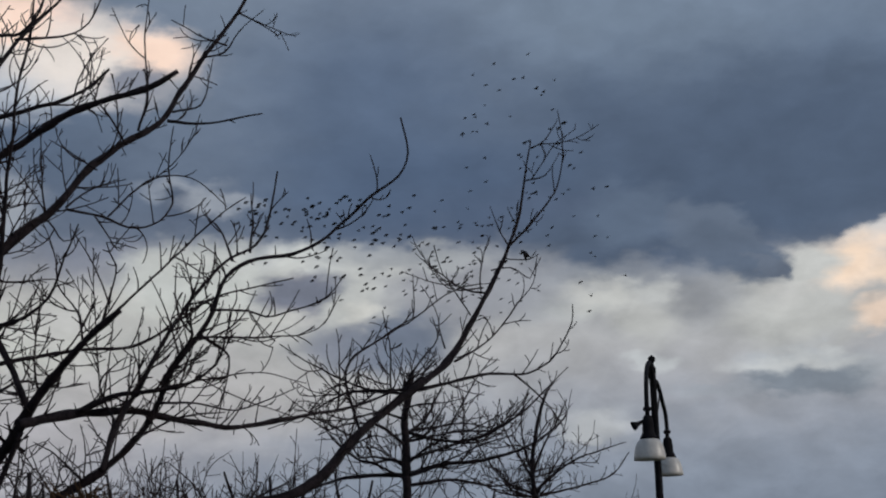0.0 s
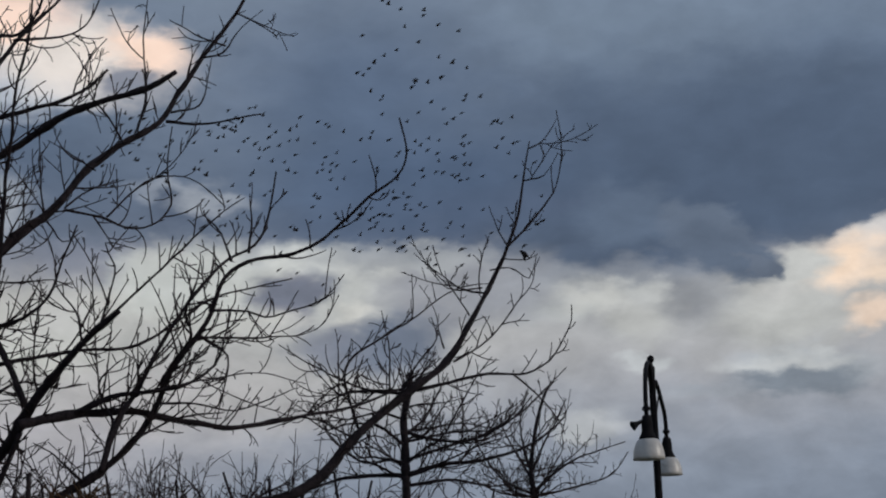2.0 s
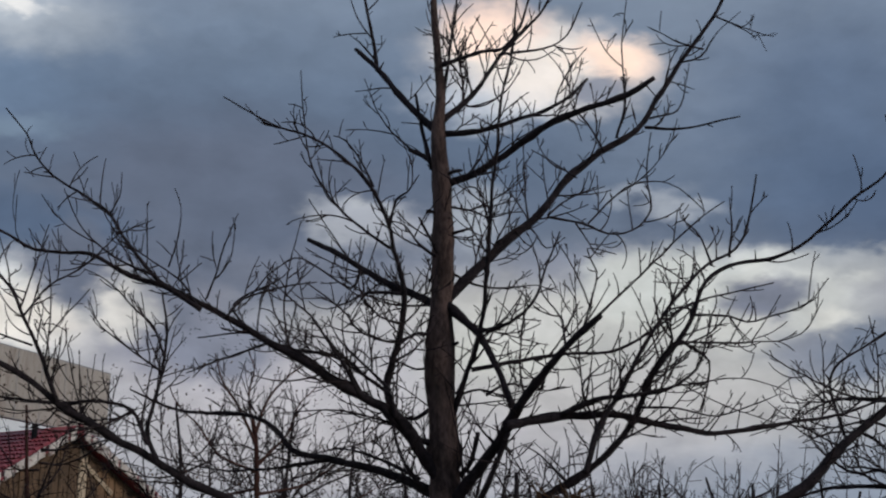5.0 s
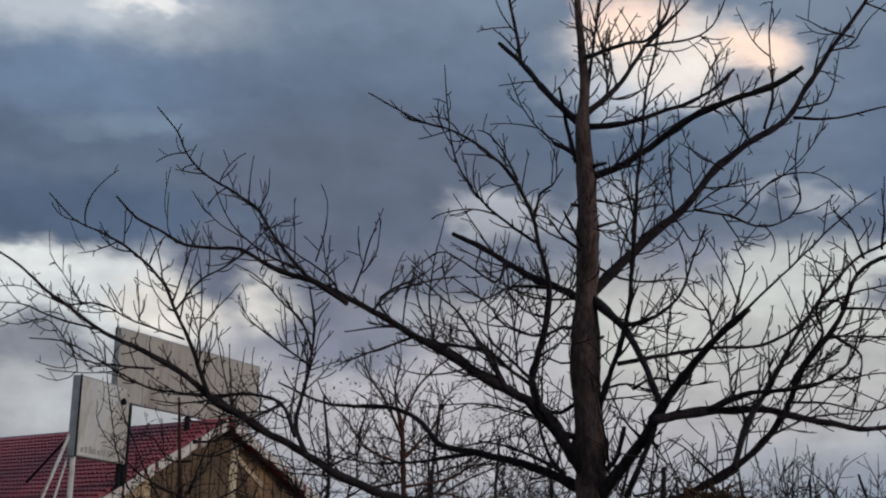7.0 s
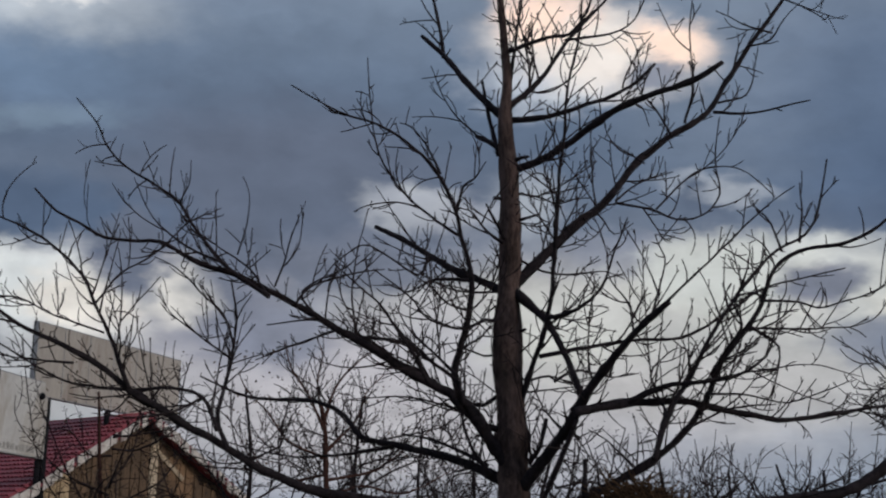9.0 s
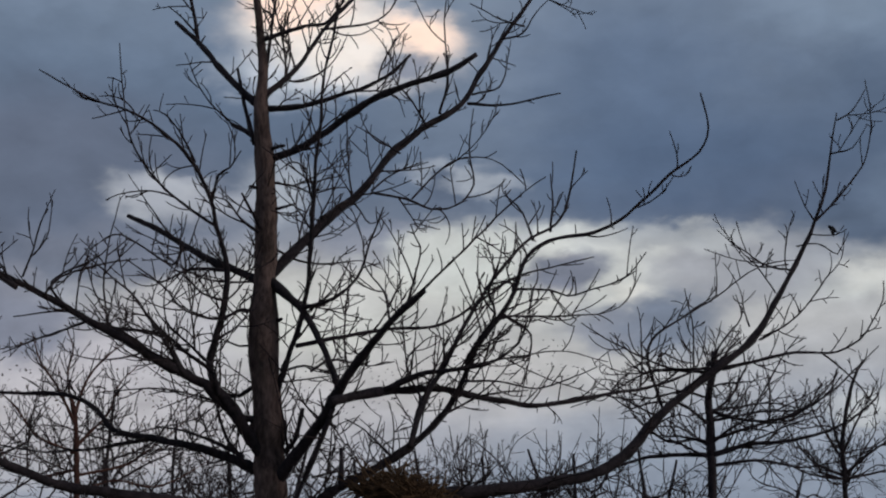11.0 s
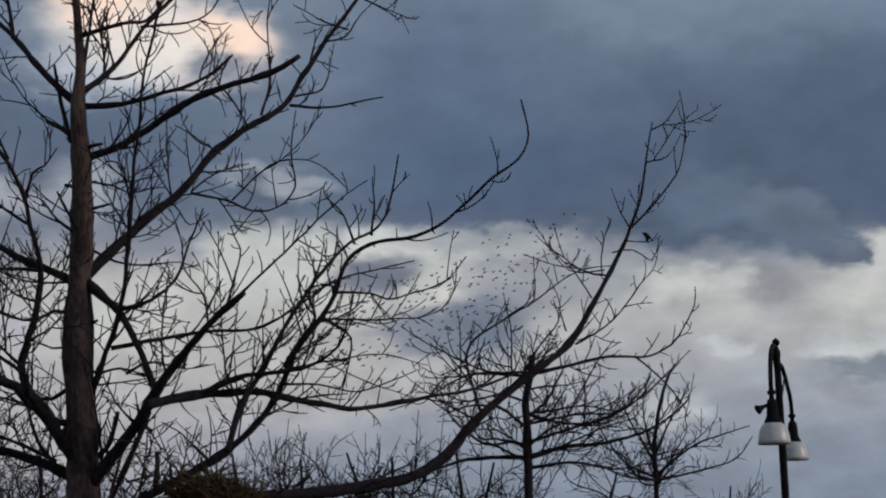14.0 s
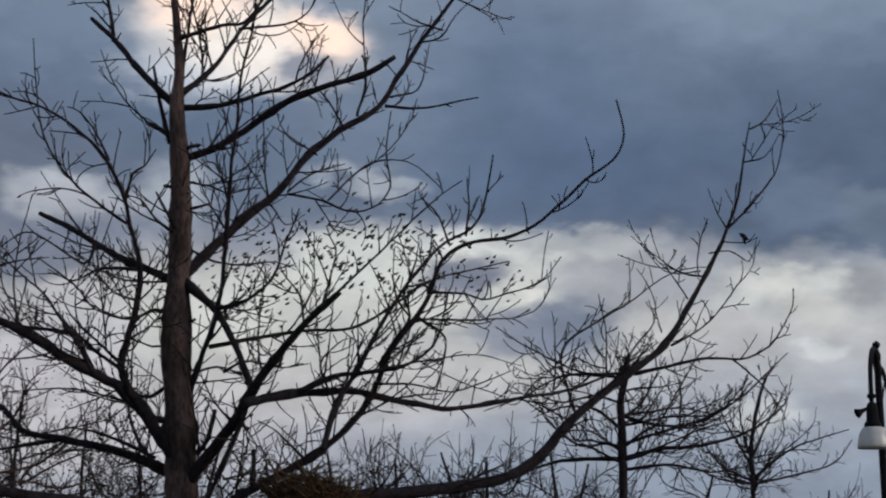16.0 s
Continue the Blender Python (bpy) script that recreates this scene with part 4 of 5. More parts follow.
great.limb(0.014, 0.006, 6, [(6.38, 1.20, 5.18), (6.10, 1.31, 5.23), (5.84, 1.43, 5.43), (5.68, 1.52, 5.59), (5.53, 1.60, 5.76)])
great.limb(0.016, 0.007, 6, [(5.13, 1.20, 3.80), (5.39, 1.06, 4.28), (5.59, 0.97, 4.55), (5.51, 0.90, 4.81)])
great.limb(0.008, 0.004, 1, [(-4.40, -1.60, 4.92), (-4.48, -1.71, 5.07), (-4.44, -1.90, 5.40)])
great.limb(0.010, 0.005, 1, [(-3.00, -1.20, 4.84), (-2.88, -1.32, 5.15), (-2.86, -1.43, 5.43), (-2.93, -1.50, 5.61)])
great.limb(0.009, 0.004, 1, [(-3.56, -1.60, 5.29), (-3.44, -1.73, 5.44), (-3.40, -1.90, 5.67)])
great.limb(0.013, 0.005, 3, [(-2.60, -1.10, 4.53), (-2.48, -1.23, 4.81), (-2.41, -1.34, 5.04), (-2.26, -1.50, 5.36)])
great.limb(0.008, 0.004, 2, [(-5.34, -1.80, 4.29), (-5.47, -1.92, 4.53), (-5.59, -2.01, 4.72), (-5.59, -2.10, 4.93)])
great.limb(0.008, 0.004, 2, [(-4.97, -1.80, 4.89), (-5.14, -1.98, 4.75), (-5.28, -2.10, 4.70)])
great.limb(0.009, 0.004, 4, [(-5.42, -1.70, 3.84), (-5.27, -1.82, 3.53), (-5.43, -1.91, 3.41), (-5.63, -2.00, 3.47)])
great.limb(0.016, 0.006, 5, [(-3.09, -1.50, 4.69), (-3.48, -1.38, 4.86), (-3.75, -1.29, 5.06), (-3.97, -1.20, 5.29), (-4.15, -1.10, 5.62)])
great.limb(0.015, 0.006, 5, [(-2.61, -1.40, 4.36), (-2.89, -1.26, 4.71), (-3.26, -1.12, 4.95), (-3.57, -1.00, 5.15)])
great.limb(0.018, 0.006, 10, [(-2.94, -1.40, 3.82), (-3.10, -1.26, 4.19), (-3.38, -1.13, 4.45), (-3.67, -1.00, 4.72), (-3.95, -0.90, 4.86)])
great.limb(0.015, 0.006, 10, [(-2.95, -1.40, 3.70), (-3.34, -1.21, 3.96), (-3.70, -1.03, 4.22), (-3.86, -0.90, 4.49)])
great.limb(0.018, 0.007, 7, [(-2.24, -0.60, 4.32), (-2.39, -0.46, 4.60), (-1.99, -0.22, 4.90), (-1.82, -0.10, 5.09)])
great.limb(0.017, 0.007, 6, [(0.47, 0.00, 5.45), (0.80, 0.27, 5.71), (1.05, 0.51, 5.51), (1.29, 0.70, 5.69)])
great.limb(0.017, 0.006, 6, [(0.38, 0.00, 5.64), (0.26, -0.36, 5.94), (0.13, -0.49, 5.97), (-0.05, -0.70, 5.78)])
great.limb(0.017, 0.007, 5, [(1.86, 0.40, 6.83), (1.97, 0.48, 7.30), (1.94, 0.59, 7.98), (2.02, 0.70, 8.67)])
great.limb(0.015, 0.006, 4, [(1.71, 0.30, 6.62), (1.53, 0.41, 6.99), (1.33, 0.50, 7.30), (1.34, 0.62, 7.76), (1.21, 0.70, 8.07)])
great.limb(0.014, 0.006, 4, [(2.28, 0.60, 7.14), (2.64, 0.71, 7.29), (2.74, 0.81, 7.64), (2.81, 0.90, 7.96)])
great.limb(0.013, 0.006, 3, [(2.64, 0.70, 7.88), (2.90, 0.62, 7.94), (3.06, 0.52, 8.19), (3.35, 0.40, 8.44)])
great.limb(0.012, 0.006, 3, [(2.93, 0.60, 8.02), (2.54, 0.44, 8.08), (2.22, 0.30, 8.18)])
great.limb(0.012, 0.006, 3, [(1.38, 0.20, 6.28), (1.10, 0.49, 6.56), (0.88, 0.70, 6.75)])
great.limb(0.013, 0.006, 4, [(0.84, 0.00, 6.95), (1.15, 0.20, 7.02), (1.35, 0.33, 7.00), (1.46, 0.50, 6.81)])
great.limb(0.015, 0.006, 5, [(1.06, 0.30, 5.86), (1.34, 0.54, 6.13), (1.70, 0.80, 6.35)])
great.limb(0.016, 0.006, 6, [(1.20, -0.60, 4.18), (1.14, -0.47, 4.54), (0.96, -0.35, 4.81), (0.94, -0.20, 5.22)])
great.limb(0.016, 0.006, 6, [(1.36, -0.80, 4.30), (1.44, -0.92, 4.65), (1.49, -1.02, 4.93), (1.39, -1.10, 5.16), (1.68, -1.20, 5.08)])
great.limb(0.016, 0.007, 6, [(1.52, -1.00, 3.27), (1.36, -0.75, 3.71), (1.56, -0.58, 3.98), (1.69, -0.50, 4.05)])
great.limb(0.018, 0.006, 6, [(2.32, -1.20, 4.20), (2.66, -1.03, 4.00), (2.62, -0.91, 3.72), (2.46, -0.80, 3.55)])
great.limb(0.015, 0.006, 5, [(2.64, -1.40, 4.94), (2.57, -1.17, 5.29), (2.42, -1.00, 5.51), (2.31, -0.90, 5.47)])
great.limb(0.016, 0.006, 5, [(2.84, -1.30, 5.06), (2.91, -1.09, 5.44), (2.93, -0.90, 5.80)])
great.limb(0.018, 0.007, 8, [(0.36, -0.50, 3.66), (0.61, -0.30, 3.81), (0.99, -0.03, 3.79), (1.32, 0.20, 3.86)])
great.limb(0.019, 0.006, 8, [(0.64, -0.40, 3.07), (0.36, -0.64, 3.22), (0.17, -0.91, 3.48), (0.08, -1.10, 3.69)])
great.limb(0.018, 0.007, 8, [(1.19, -0.70, 2.76), (0.98, -0.27, 3.03), (0.76, 0.10, 3.21)])
great.limb(0.017, 0.007, 8, [(1.69, -1.00, 3.13), (2.01, -0.80, 3.30), (2.27, -0.65, 3.41), (2.73, -0.40, 3.48)])
great.limb(0.022, 0.007, 9, [(-0.67, -0.50, 3.69), (-1.00, -0.25, 4.03), (-1.27, -0.06, 4.30), (-1.42, 0.10, 4.58)])
great.limb(0.022, 0.007, 9, [(-0.56, -0.20, 4.80), (-0.98, 0.04, 4.84), (-1.30, 0.23, 4.74), (-1.58, 0.40, 4.89)])
great.limb(0.019, 0.007, 8, [(-0.74, -0.20, 5.57), (-0.67, -0.48, 5.82), (-0.55, -0.60, 5.86), (-0.42, -0.80, 6.00)])
great.limb(0.017, 0.007, 7, [(-0.94, -0.20, 6.02), (-1.09, -0.05, 6.32), (-1.30, 0.12, 6.64), (-1.44, 0.20, 6.72)])
great.limb(0.022, 0.007, 8, [(-0.17, 0.00, 5.24), (-0.41, -0.33, 5.35), (-0.54, -0.58, 5.48), (-0.72, -0.80, 5.49)])
great.limb(0.025, 0.011, 6, [(-0.17, 0.00, 5.24), (-0.29, -0.26, 5.43), (-0.41, -0.50, 5.60)])
great.limb(0.020, 0.006, 8, [(-1.05, 0.00, 5.12), (-1.16, -0.11, 4.87), (-1.53, -0.31, 5.07), (-1.77, -0.43, 5.14), (-2.05, -0.60, 4.88)])
great.limb(0.025, 0.019, 0, [(-0.13, 0.00, 6.21), (-0.06, -0.09, 6.23), (0.05, -0.20, 6.23)])
great.limb(0.020, 0.014, 2, [(-0.14, 0.00, 5.53), (-0.01, -0.08, 5.54), (0.16, -0.20, 5.56)])
great.limb(0.022, 0.017, 0, [(-0.08, 0.00, 4.31), (-0.00, -0.06, 4.28), (0.05, -0.10, 4.29)])
great.limb(0.028, 0.022, 0, [(-0.20, 0.00, 5.76), (-0.27, -0.06, 5.77), (-0.33, -0.10, 5.77)])
great.limb(0.017, 0.007, 5, [(-0.11, 0.00, 5.86), (0.14, -0.10, 5.79), (0.40, -0.21, 5.69), (0.61, -0.30, 5.74)])
great.limb(0.017, 0.007, 5, [(-0.08, 0.00, 5.11), (0.23, 0.08, 4.97), (0.55, 0.15, 4.96), (0.94, 0.24, 5.02), (1.17, 0.30, 4.94)])
great.limb(0.017, 0.007, 6, [(-0.20, 0.00, 4.02), (-0.42, 0.10, 4.00), (-0.64, 0.21, 4.10), (-0.84, 0.30, 4.05)])
great.limb(0.017, 0.007, 6, [(0.05, 0.00, 3.71), (0.31, -0.14, 3.76), (0.55, -0.27, 3.69), (0.79, -0.40, 3.74)])
great.limb(0.010, 0.005, 1, [(6.60, 1.20, 5.64), (6.76, 1.23, 5.64), (6.96, 1.27, 5.66), (7.12, 1.30, 5.74)])
great.limb(0.012, 0.005, 4, [(6.26, 1.10, 5.23), (5.85, 0.98, 5.16), (5.64, 0.91, 5.24), (5.41, 0.80, 5.49)])
great.limb(0.012, 0.005, 4, [(6.08, 1.10, 4.87), (5.90, 1.31, 5.29), (5.87, 1.40, 5.50)])
great.limb(0.011, 0.005, 4, [(5.73, 1.10, 4.45), (5.71, 1.29, 4.76), (5.78, 1.40, 4.95)])
great.limb(0.011, 0.005, 3, [(6.41, 1.20, 5.48), (6.66, 1.13, 5.51), (6.90, 1.07, 5.37), (6.97, 1.00, 5.62)])
great.limb(0.013, 0.005, 5, [(4.53, 1.10, 3.35), (4.15, 1.28, 3.60), (3.90, 1.40, 3.79), (3.72, 1.50, 3.97)])
great.limb(0.013, 0.005, 6, [(4.36, 1.00, 3.17), (4.74, 0.83, 3.35), (4.98, 0.73, 3.21), (5.23, 0.60, 3.40)])
great.limb(0.030, 0.027, 0, [(0.68, -0.70, 2.39), (0.68, -0.70, 2.63), (0.68, -0.70, 2.83)])
great.limb(0.017, 0.007, 9, [(-1.22, -0.50, 3.74), (-1.49, -0.34, 4.00), (-1.82, -0.18, 4.21), (-2.10, 0.00, 4.55)])
great.limb(0.017, 0.007, 9, [(-1.93, -0.80, 4.14), (-2.19, -0.67, 4.06), (-2.57, -0.47, 3.96), (-2.90, -0.30, 3.85)])
great.limb(0.018, 0.006, 9, [(-0.56, -0.30, 4.44), (-0.82, -0.46, 4.50), (-1.00, -0.62, 4.65), (-1.24, -0.80, 4.79)])
great.limb(0.017, 0.006, 9, [(-0.63, -0.20, 4.04), (-0.38, -0.46, 4.20), (-0.26, -0.70, 4.40)])
great.limb(0.045, 0.030, 6, [(-0.17, 0.00, 3.17), (-0.41, -0.13, 3.22), (-0.60, -0.27, 3.34), (-0.77, -0.40, 3.54)])
great.limb(0.032, 0.022, 5, [(0.11, 0.00, 2.84), (0.23, -0.10, 3.00), (0.29, -0.20, 3.29)])
great.limb(0.034, 0.020, 6, [(0.59, -0.70, 3.24), (0.45, -0.53, 2.87), (0.32, -0.37, 2.53), (0.18, -0.20, 2.18)])
great.limb(0.030, 0.012, 8, [(-0.30, 0.00, 2.67), (-0.55, -0.17, 3.02), (-0.64, -0.33, 3.42), (-0.64, -0.50, 3.76)])
great.limb(0.028, 0.010, 8, [(-0.34, 0.00, 2.78), (-0.67, 0.20, 2.96), (-1.02, 0.40, 3.10), (-1.33, 0.60, 3.16)])
great.limb(0.024, 0.009, 8, [(0.05, 0.00, 2.61), (0.38, 0.17, 2.96), (0.51, 0.33, 3.25), (0.49, 0.50, 3.58)])
second = Tree("tree", (6.98, 24.00, 0.0), "bare young tree with a topped trunk beyond the great one", LIMB_BARK, LIMB_BARK, TWIG_BARK, 23, 0.95, 0.009)
second.trunk(0.088, 0.056, 0, [(0.00, 0.00, 0.00), (0.01, 0.00, 1.86), (0.04, 0.00, 2.95), (0.04, -0.00, 3.69), (0.03, 0.00, 4.23), (0.13, 0.00, 4.69), (0.16, 0.00, 4.97)])
second.limb(0.047, 0.014, 9, [(0.04, -0.00, 3.31), (0.59, -0.19, 3.47), (1.20, -0.39, 3.51), (1.89, -0.63, 3.71), (2.37, -0.83, 4.05), (2.49, -0.90, 4.22)])
second.limb(0.043, 0.013, 8, [(0.06, 0.00, 3.31), (-0.34, 0.20, 3.33), (-0.92, 0.49, 3.30), (-1.43, 0.76, 3.13), (-1.93, 1.00, 3.06)])
second.limb(0.033, 0.010, 9, [(0.04, 0.00, 3.55), (0.84, 0.27, 3.80), (1.52, 0.50, 4.00), (2.35, 0.79, 4.41), (2.87, 0.99, 4.83), (3.40, 1.20, 5.26)])
second.limb(0.032, 0.010, 9, [(0.03, 0.00, 3.78), (-0.23, -0.15, 3.95), (-0.55, -0.31, 4.09), (-1.07, -0.55, 4.08), (-1.59, -0.80, 3.88)])
second.limb(0.032, 0.010, 9, [(0.04, 0.00, 3.96), (0.44, 0.17, 4.25), (0.70, 0.34, 4.64), (0.96, 0.50, 5.04)])
second.limb(0.032, 0.011, 9, [(0.05, 0.00, 3.42), (-0.15, 0.17, 3.57), (-0.47, 0.41, 3.54), (-0.78, 0.66, 3.75), (-0.90, 0.90, 4.14)])
second.limb(0.032, 0.011, 9, [(0.06, 0.00, 4.00), (0.61, -0.18, 3.85), (1.13, -0.34, 3.88), (1.66, -0.53, 4.13), (2.00, -0.70, 4.52)])
second.limb(0.032, 0.011, 9, [(0.05, 0.00, 3.15), (0.78, -0.15, 3.22), (1.41, -0.28, 3.11), (1.95, -0.40, 3.18)])
second.limb(0.028, 0.011, 9, [(0.11, 0.00, 4.69), (0.53, 0.37, 5.07), (0.80, 0.60, 5.30)])
fan(second, 11, 3.0, 4.75, 2.1, 5.1, 0.026, 7)
third = Tree("tree", (11.81, 31.00, 0.0), "small bare bushy tree with fine upright twigs", LIMB_BARK, TWIG_BARK, TWIG_BARK, 31, 0.8, 0.0095)
third.trunk(0.079, 0.031, 0, [(0.00, 0.00, 0.00), (0.01, 0.00, 2.03), (0.05, 0.00, 3.30), (0.03, 0.00, 3.92), (0.15, 0.00, 4.64), (0.31, 0.00, 5.24), (0.46, 0.00, 5.61)])
third.limb(0.037, 0.012, 10, [(0.08, 0.00, 3.44), (0.71, -0.31, 3.98), (1.39, -0.59, 4.26), (1.89, -0.80, 4.41)])
third.limb(0.035, 0.013, 10, [(0.06, 0.00, 3.68), (-0.18, 0.36, 4.31), (-0.32, 0.64, 4.82), (-0.37, 0.80, 5.15)])
third.limb(0.033, 0.012, 10, [(0.05, 0.00, 3.86), (0.26, -0.20, 4.38), (0.52, -0.44, 4.95), (0.67, -0.60, 5.35)])
third.limb(0.033, 0.012, 10, [(0.05, 0.00, 3.38), (-0.51, 0.23, 3.70), (-0.91, 0.47, 4.32), (-1.05, 0.60, 4.70)])
third.limb(0.033, 0.012, 10, [(0.05, 0.00, 3.74), (-0.07, 0.11, 4.41), (-0.08, 0.20, 5.02), (0.12, 0.30, 5.65)])
third.limb(0.031, 0.012, 10, [(0.08, -0.00, 3.32), (1.12, 0.12, 3.55), (1.98, 0.22, 3.79), (2.44, 0.30, 4.29)])
third.limb(0.031, 0.012, 10, [(0.04, 0.00, 3.32), (-0.78, -0.15, 3.44), (-1.57, -0.30, 3.79)])
fan(third, 14, 3.0, 4.6, 1.7, 5.5, 0.022, 8)
fourth = Tree("tree", (-2.76, 24.00, 0.0), "small bare reddish tree with fanning twigs", RED_BARK, RED_BARK, TWIG_BARK, 47, 0.9, 0.009)
fourth.trunk(0.066, 0.032, 0.0, [(0.00, 0.00, 0.00), (-0.02, -0.00, 1.75), (-0.06, 0.00, 2.71), (-0.10, -0.00, 3.41), (-0.14, 0.00, 3.89), (-0.22, 0.00, 4.19)])
fourth.limb(0.032, 0.010, 14.0, [(-0.13, -0.00, 3.76), (-0.37, -0.22, 4.25), (-0.62, -0.42, 4.66), (-0.74, -0.60, 5.07)])
fourth.limb(0.032, 0.011, 14.0, [(-0.14, 0.00, 3.89), (-0.03, 0.22, 4.40), (0.28, 0.46, 4.88), (0.53, 0.60, 5.09)])
fourth.limb(0.028, 0.011, 14.0, [(-0.10, 0.00, 3.41), (0.33, 0.37, 3.98), (0.47, 0.61, 4.45), (0.71, 0.80, 4.75)])
fourth.limb(0.028, 0.010, 14.0, [(-0.10, 0.00, 3.32), (-0.63, -0.25, 3.55), (-0.96, -0.48, 3.96), (-1.25, -0.68, 4.27), (-1.37, -0.80, 4.51)])
fourth.limb(0.028, 0.010, 14.0, [(-0.16, 0.00, 3.93), (-0.25, -0.17, 4.44), (-0.16, -0.31, 4.86), (-0.25, -0.40, 5.11)])
fourth.limb(0.028, 0.010, 14.0, [(-0.07, 0.00, 2.98), (0.64, 0.17, 3.17), (1.14, 0.30, 3.54), (1.48, 0.40, 3.82)])
fourth.limb(0.028, 0.010, 14.0, [(-0.08, 0.00, 3.07), (-0.75, 0.20, 2.98), (-1.24, 0.37, 3.33), (-1.37, 0.50, 3.78)])
fourth.limb(0.025, 0.010, 14.0, [(-0.06, 0.00, 2.72), (0.48, 0.14, 2.91), (1.16, 0.31, 2.84), (1.85, 0.50, 3.22)])
thicket_tree((-6.75, 26.0), 5.30, 1.30, 301, True, RED_BARK)
thicket_tree((-4.37, 26.0), 5.40, 1.30, 114, True)
thicket_tree((-2.64, 27.0), 5.39, 1.40, 121, True)
thicket_tree((-1.53, 29.0), 5.05, 1.30, 128, True)
thicket_tree((-0.60, 26.0), 4.34, 1.10, 135)
thicket_tree((0.73, 26.0), 4.27, 1.20, 142)
thicket_tree((1.46, 24.0), 3.83, 1.20, 149)
thicket_tree((2.83, 28.0), 4.31, 1.30, 156)
thicket_tree((3.44, 25.0), 3.96, 1.20, 163)
thicket_tree((4.70, 27.0), 4.26, 1.30, 170)
thicket_tree((5.17, 25.0), 4.00, 1.20, 177)
thicket_tree((6.56, 27.0), 4.21, 1.30, 184)
thicket_tree((7.10, 27.0), 4.05, 1.30, 191)
thicket_tree((10.50, 30.0), 4.07, 1.20, 198)
thicket_tree((14.14, 33.0), 3.89, 1.00, 205)


# ---- street lamp ----
def make_lamp():
    lamp = thing("street_lamp", (10.97, 23.0, 0.0), "black iron double-arm street lamp with hanging opal dome shades", "street lamp", turn=0)
    s = Solid()
    s.lathe([(0.17, 0), (0.17, 0.12), (0.13, 0.16), (0.12, 0.55), (0.09, 0.62), (0.075, 1.0), (0.07, 2.2), (0.062, 2.25), (0.062, 2.9), (0.055, 4.85), (0.062, 4.86), (0.062, 4.95), (0.04, 4.98), (0.03, 5.03)], 20)
    part("pole", s, IRON, lamp)
    s = Solid()
    s.lathe([(0.02, 5.0)] + [(0.062 * math.sin(a), 5.09 - 0.062 * math.cos(a)) for a in np.linspace(0.35, 2.9, 9)] + [(0.012, 5.16)], 16)
    part("finial", s, IRON, lamp)
    for way, reach, top, drop in (((-0.48, -0.877), 2.0, 4.93, 0.75), ((0.512, 0.859), 2.1, 4.77, 0.58)):
        end = (way[0] * reach, way[1] * reach)
        line = [(way[0] * q, way[1] * q, z) for q, z in ((0.0, top - 0.25), (0.25, top - 0.06), (0.6, top + 0.02), (1.1, top - 0.06), (1.6, top - 0.24), (reach - 0.12, top - 0.66 * drop), (reach, top - drop), (reach, top - drop - 0.2))]
        s = Solid()
        sm = smooth_line(line, 0.06)
        s.tube(sm, np.full(len(sm), 0.036), 10)
        arm = part("arm", s, IRON, lamp)
        s = Solid()
        brace = smooth_line([(way[0] * 0.05, way[1] * 0.05, top - 0.75), (way[0] * 0.5, way[1] * 0.5, top - 0.5), (way[0] * 1.15, way[1] * 1.15, top - 0.1)], 0.08)
        s.tube(brace, np.full(len(brace), 0.014), 8)
        part("brace", s, IRON, arm)
        z = top - drop - 0.2
        s = Solid()
        s.lathe([(0.036, z + 0.13), (0.062, z + 0.11), (0.062, z + 0.07), (0.036, z + 0.05)], 14, (*end, 0))
        part("collar", s, IRON, arm)
        s = Solid()
        s.lathe([(0.04, z), (0.07, z - 0.03), (0.085, z - 0.12), (0.09, z - 0.26), (0.125, z - 0.33), (0.135, z - 0.36), (0.03, z - 0.37)], 20, (*end, 0))
        hood = part("hood", s, IRON, arm)
        s = Solid()
        rim = z - 0.36
        prof = [(0.11, rim)] + [(0.11 + 0.130 * math.sin(a), rim - 0.34 * (1 - math.cos(a))) for a in np.linspace(0.25, 1.5, 9)]
        s.lathe(prof + [(r - 0.008, q) for r, q in reversed(prof)], 28, (*end, 0))
        part("shade", s, OPAL, arm, "ribbed milky dome shade")
        if way[0] < 0:
            s = Solid()
            m = Matrix.Translation((end[0] - 0.13, end[1], z - 0.12)) @ pose(0, 0, 0, 0, -115, 0) @ Matrix.Scale(0.85, 4)
            v0 = Solid()
            v0.lathe([(0.03, -0.08), (0.035, 0.0), (0.05, 0.06), (0.085, 0.13), (0.088, 0.14), (0.07, 0.135)], 16)
            for vs in v0.v:
                s.add([m @ Vector(p) for p in vs], v0.f)
            s.tube([(end[0], end[1], z - 0.1), (end[0] - 0.13, end[1], z - 0.12)], [0.014, 0.014], 6)
            part("spotlight", s, IRON, arm, "small dark clamped spotlight")


make_lamp()


# ---- house with a red roof ----
TILE_W, TILE_H = 0.21, 0.25


def tile_shape():
    """One arched roof tile in the slope's plane: x along the eaves, y up the slope, z out."""
    k = 7
    xs = [TILE_W * (i / (k - 1)) * 0.985 for i in range(k)]
    arch = [0.105 * math.sin(math.pi * i / (k - 1)) ** 0.55 for i in range(k)]
    v = [(x, y, z + h) for y, z in ((0.0, 0.0), (0.0, 0.065), (TILE_H + 0.03, 0.008)) for x, h in zip(xs, arch)]
    return np.array(v), [(r * k + i, r * k + i + 1, (r + 1) * k + i + 1, (r + 1) * k + i) for r in range(2) for i in range(k - 1)]


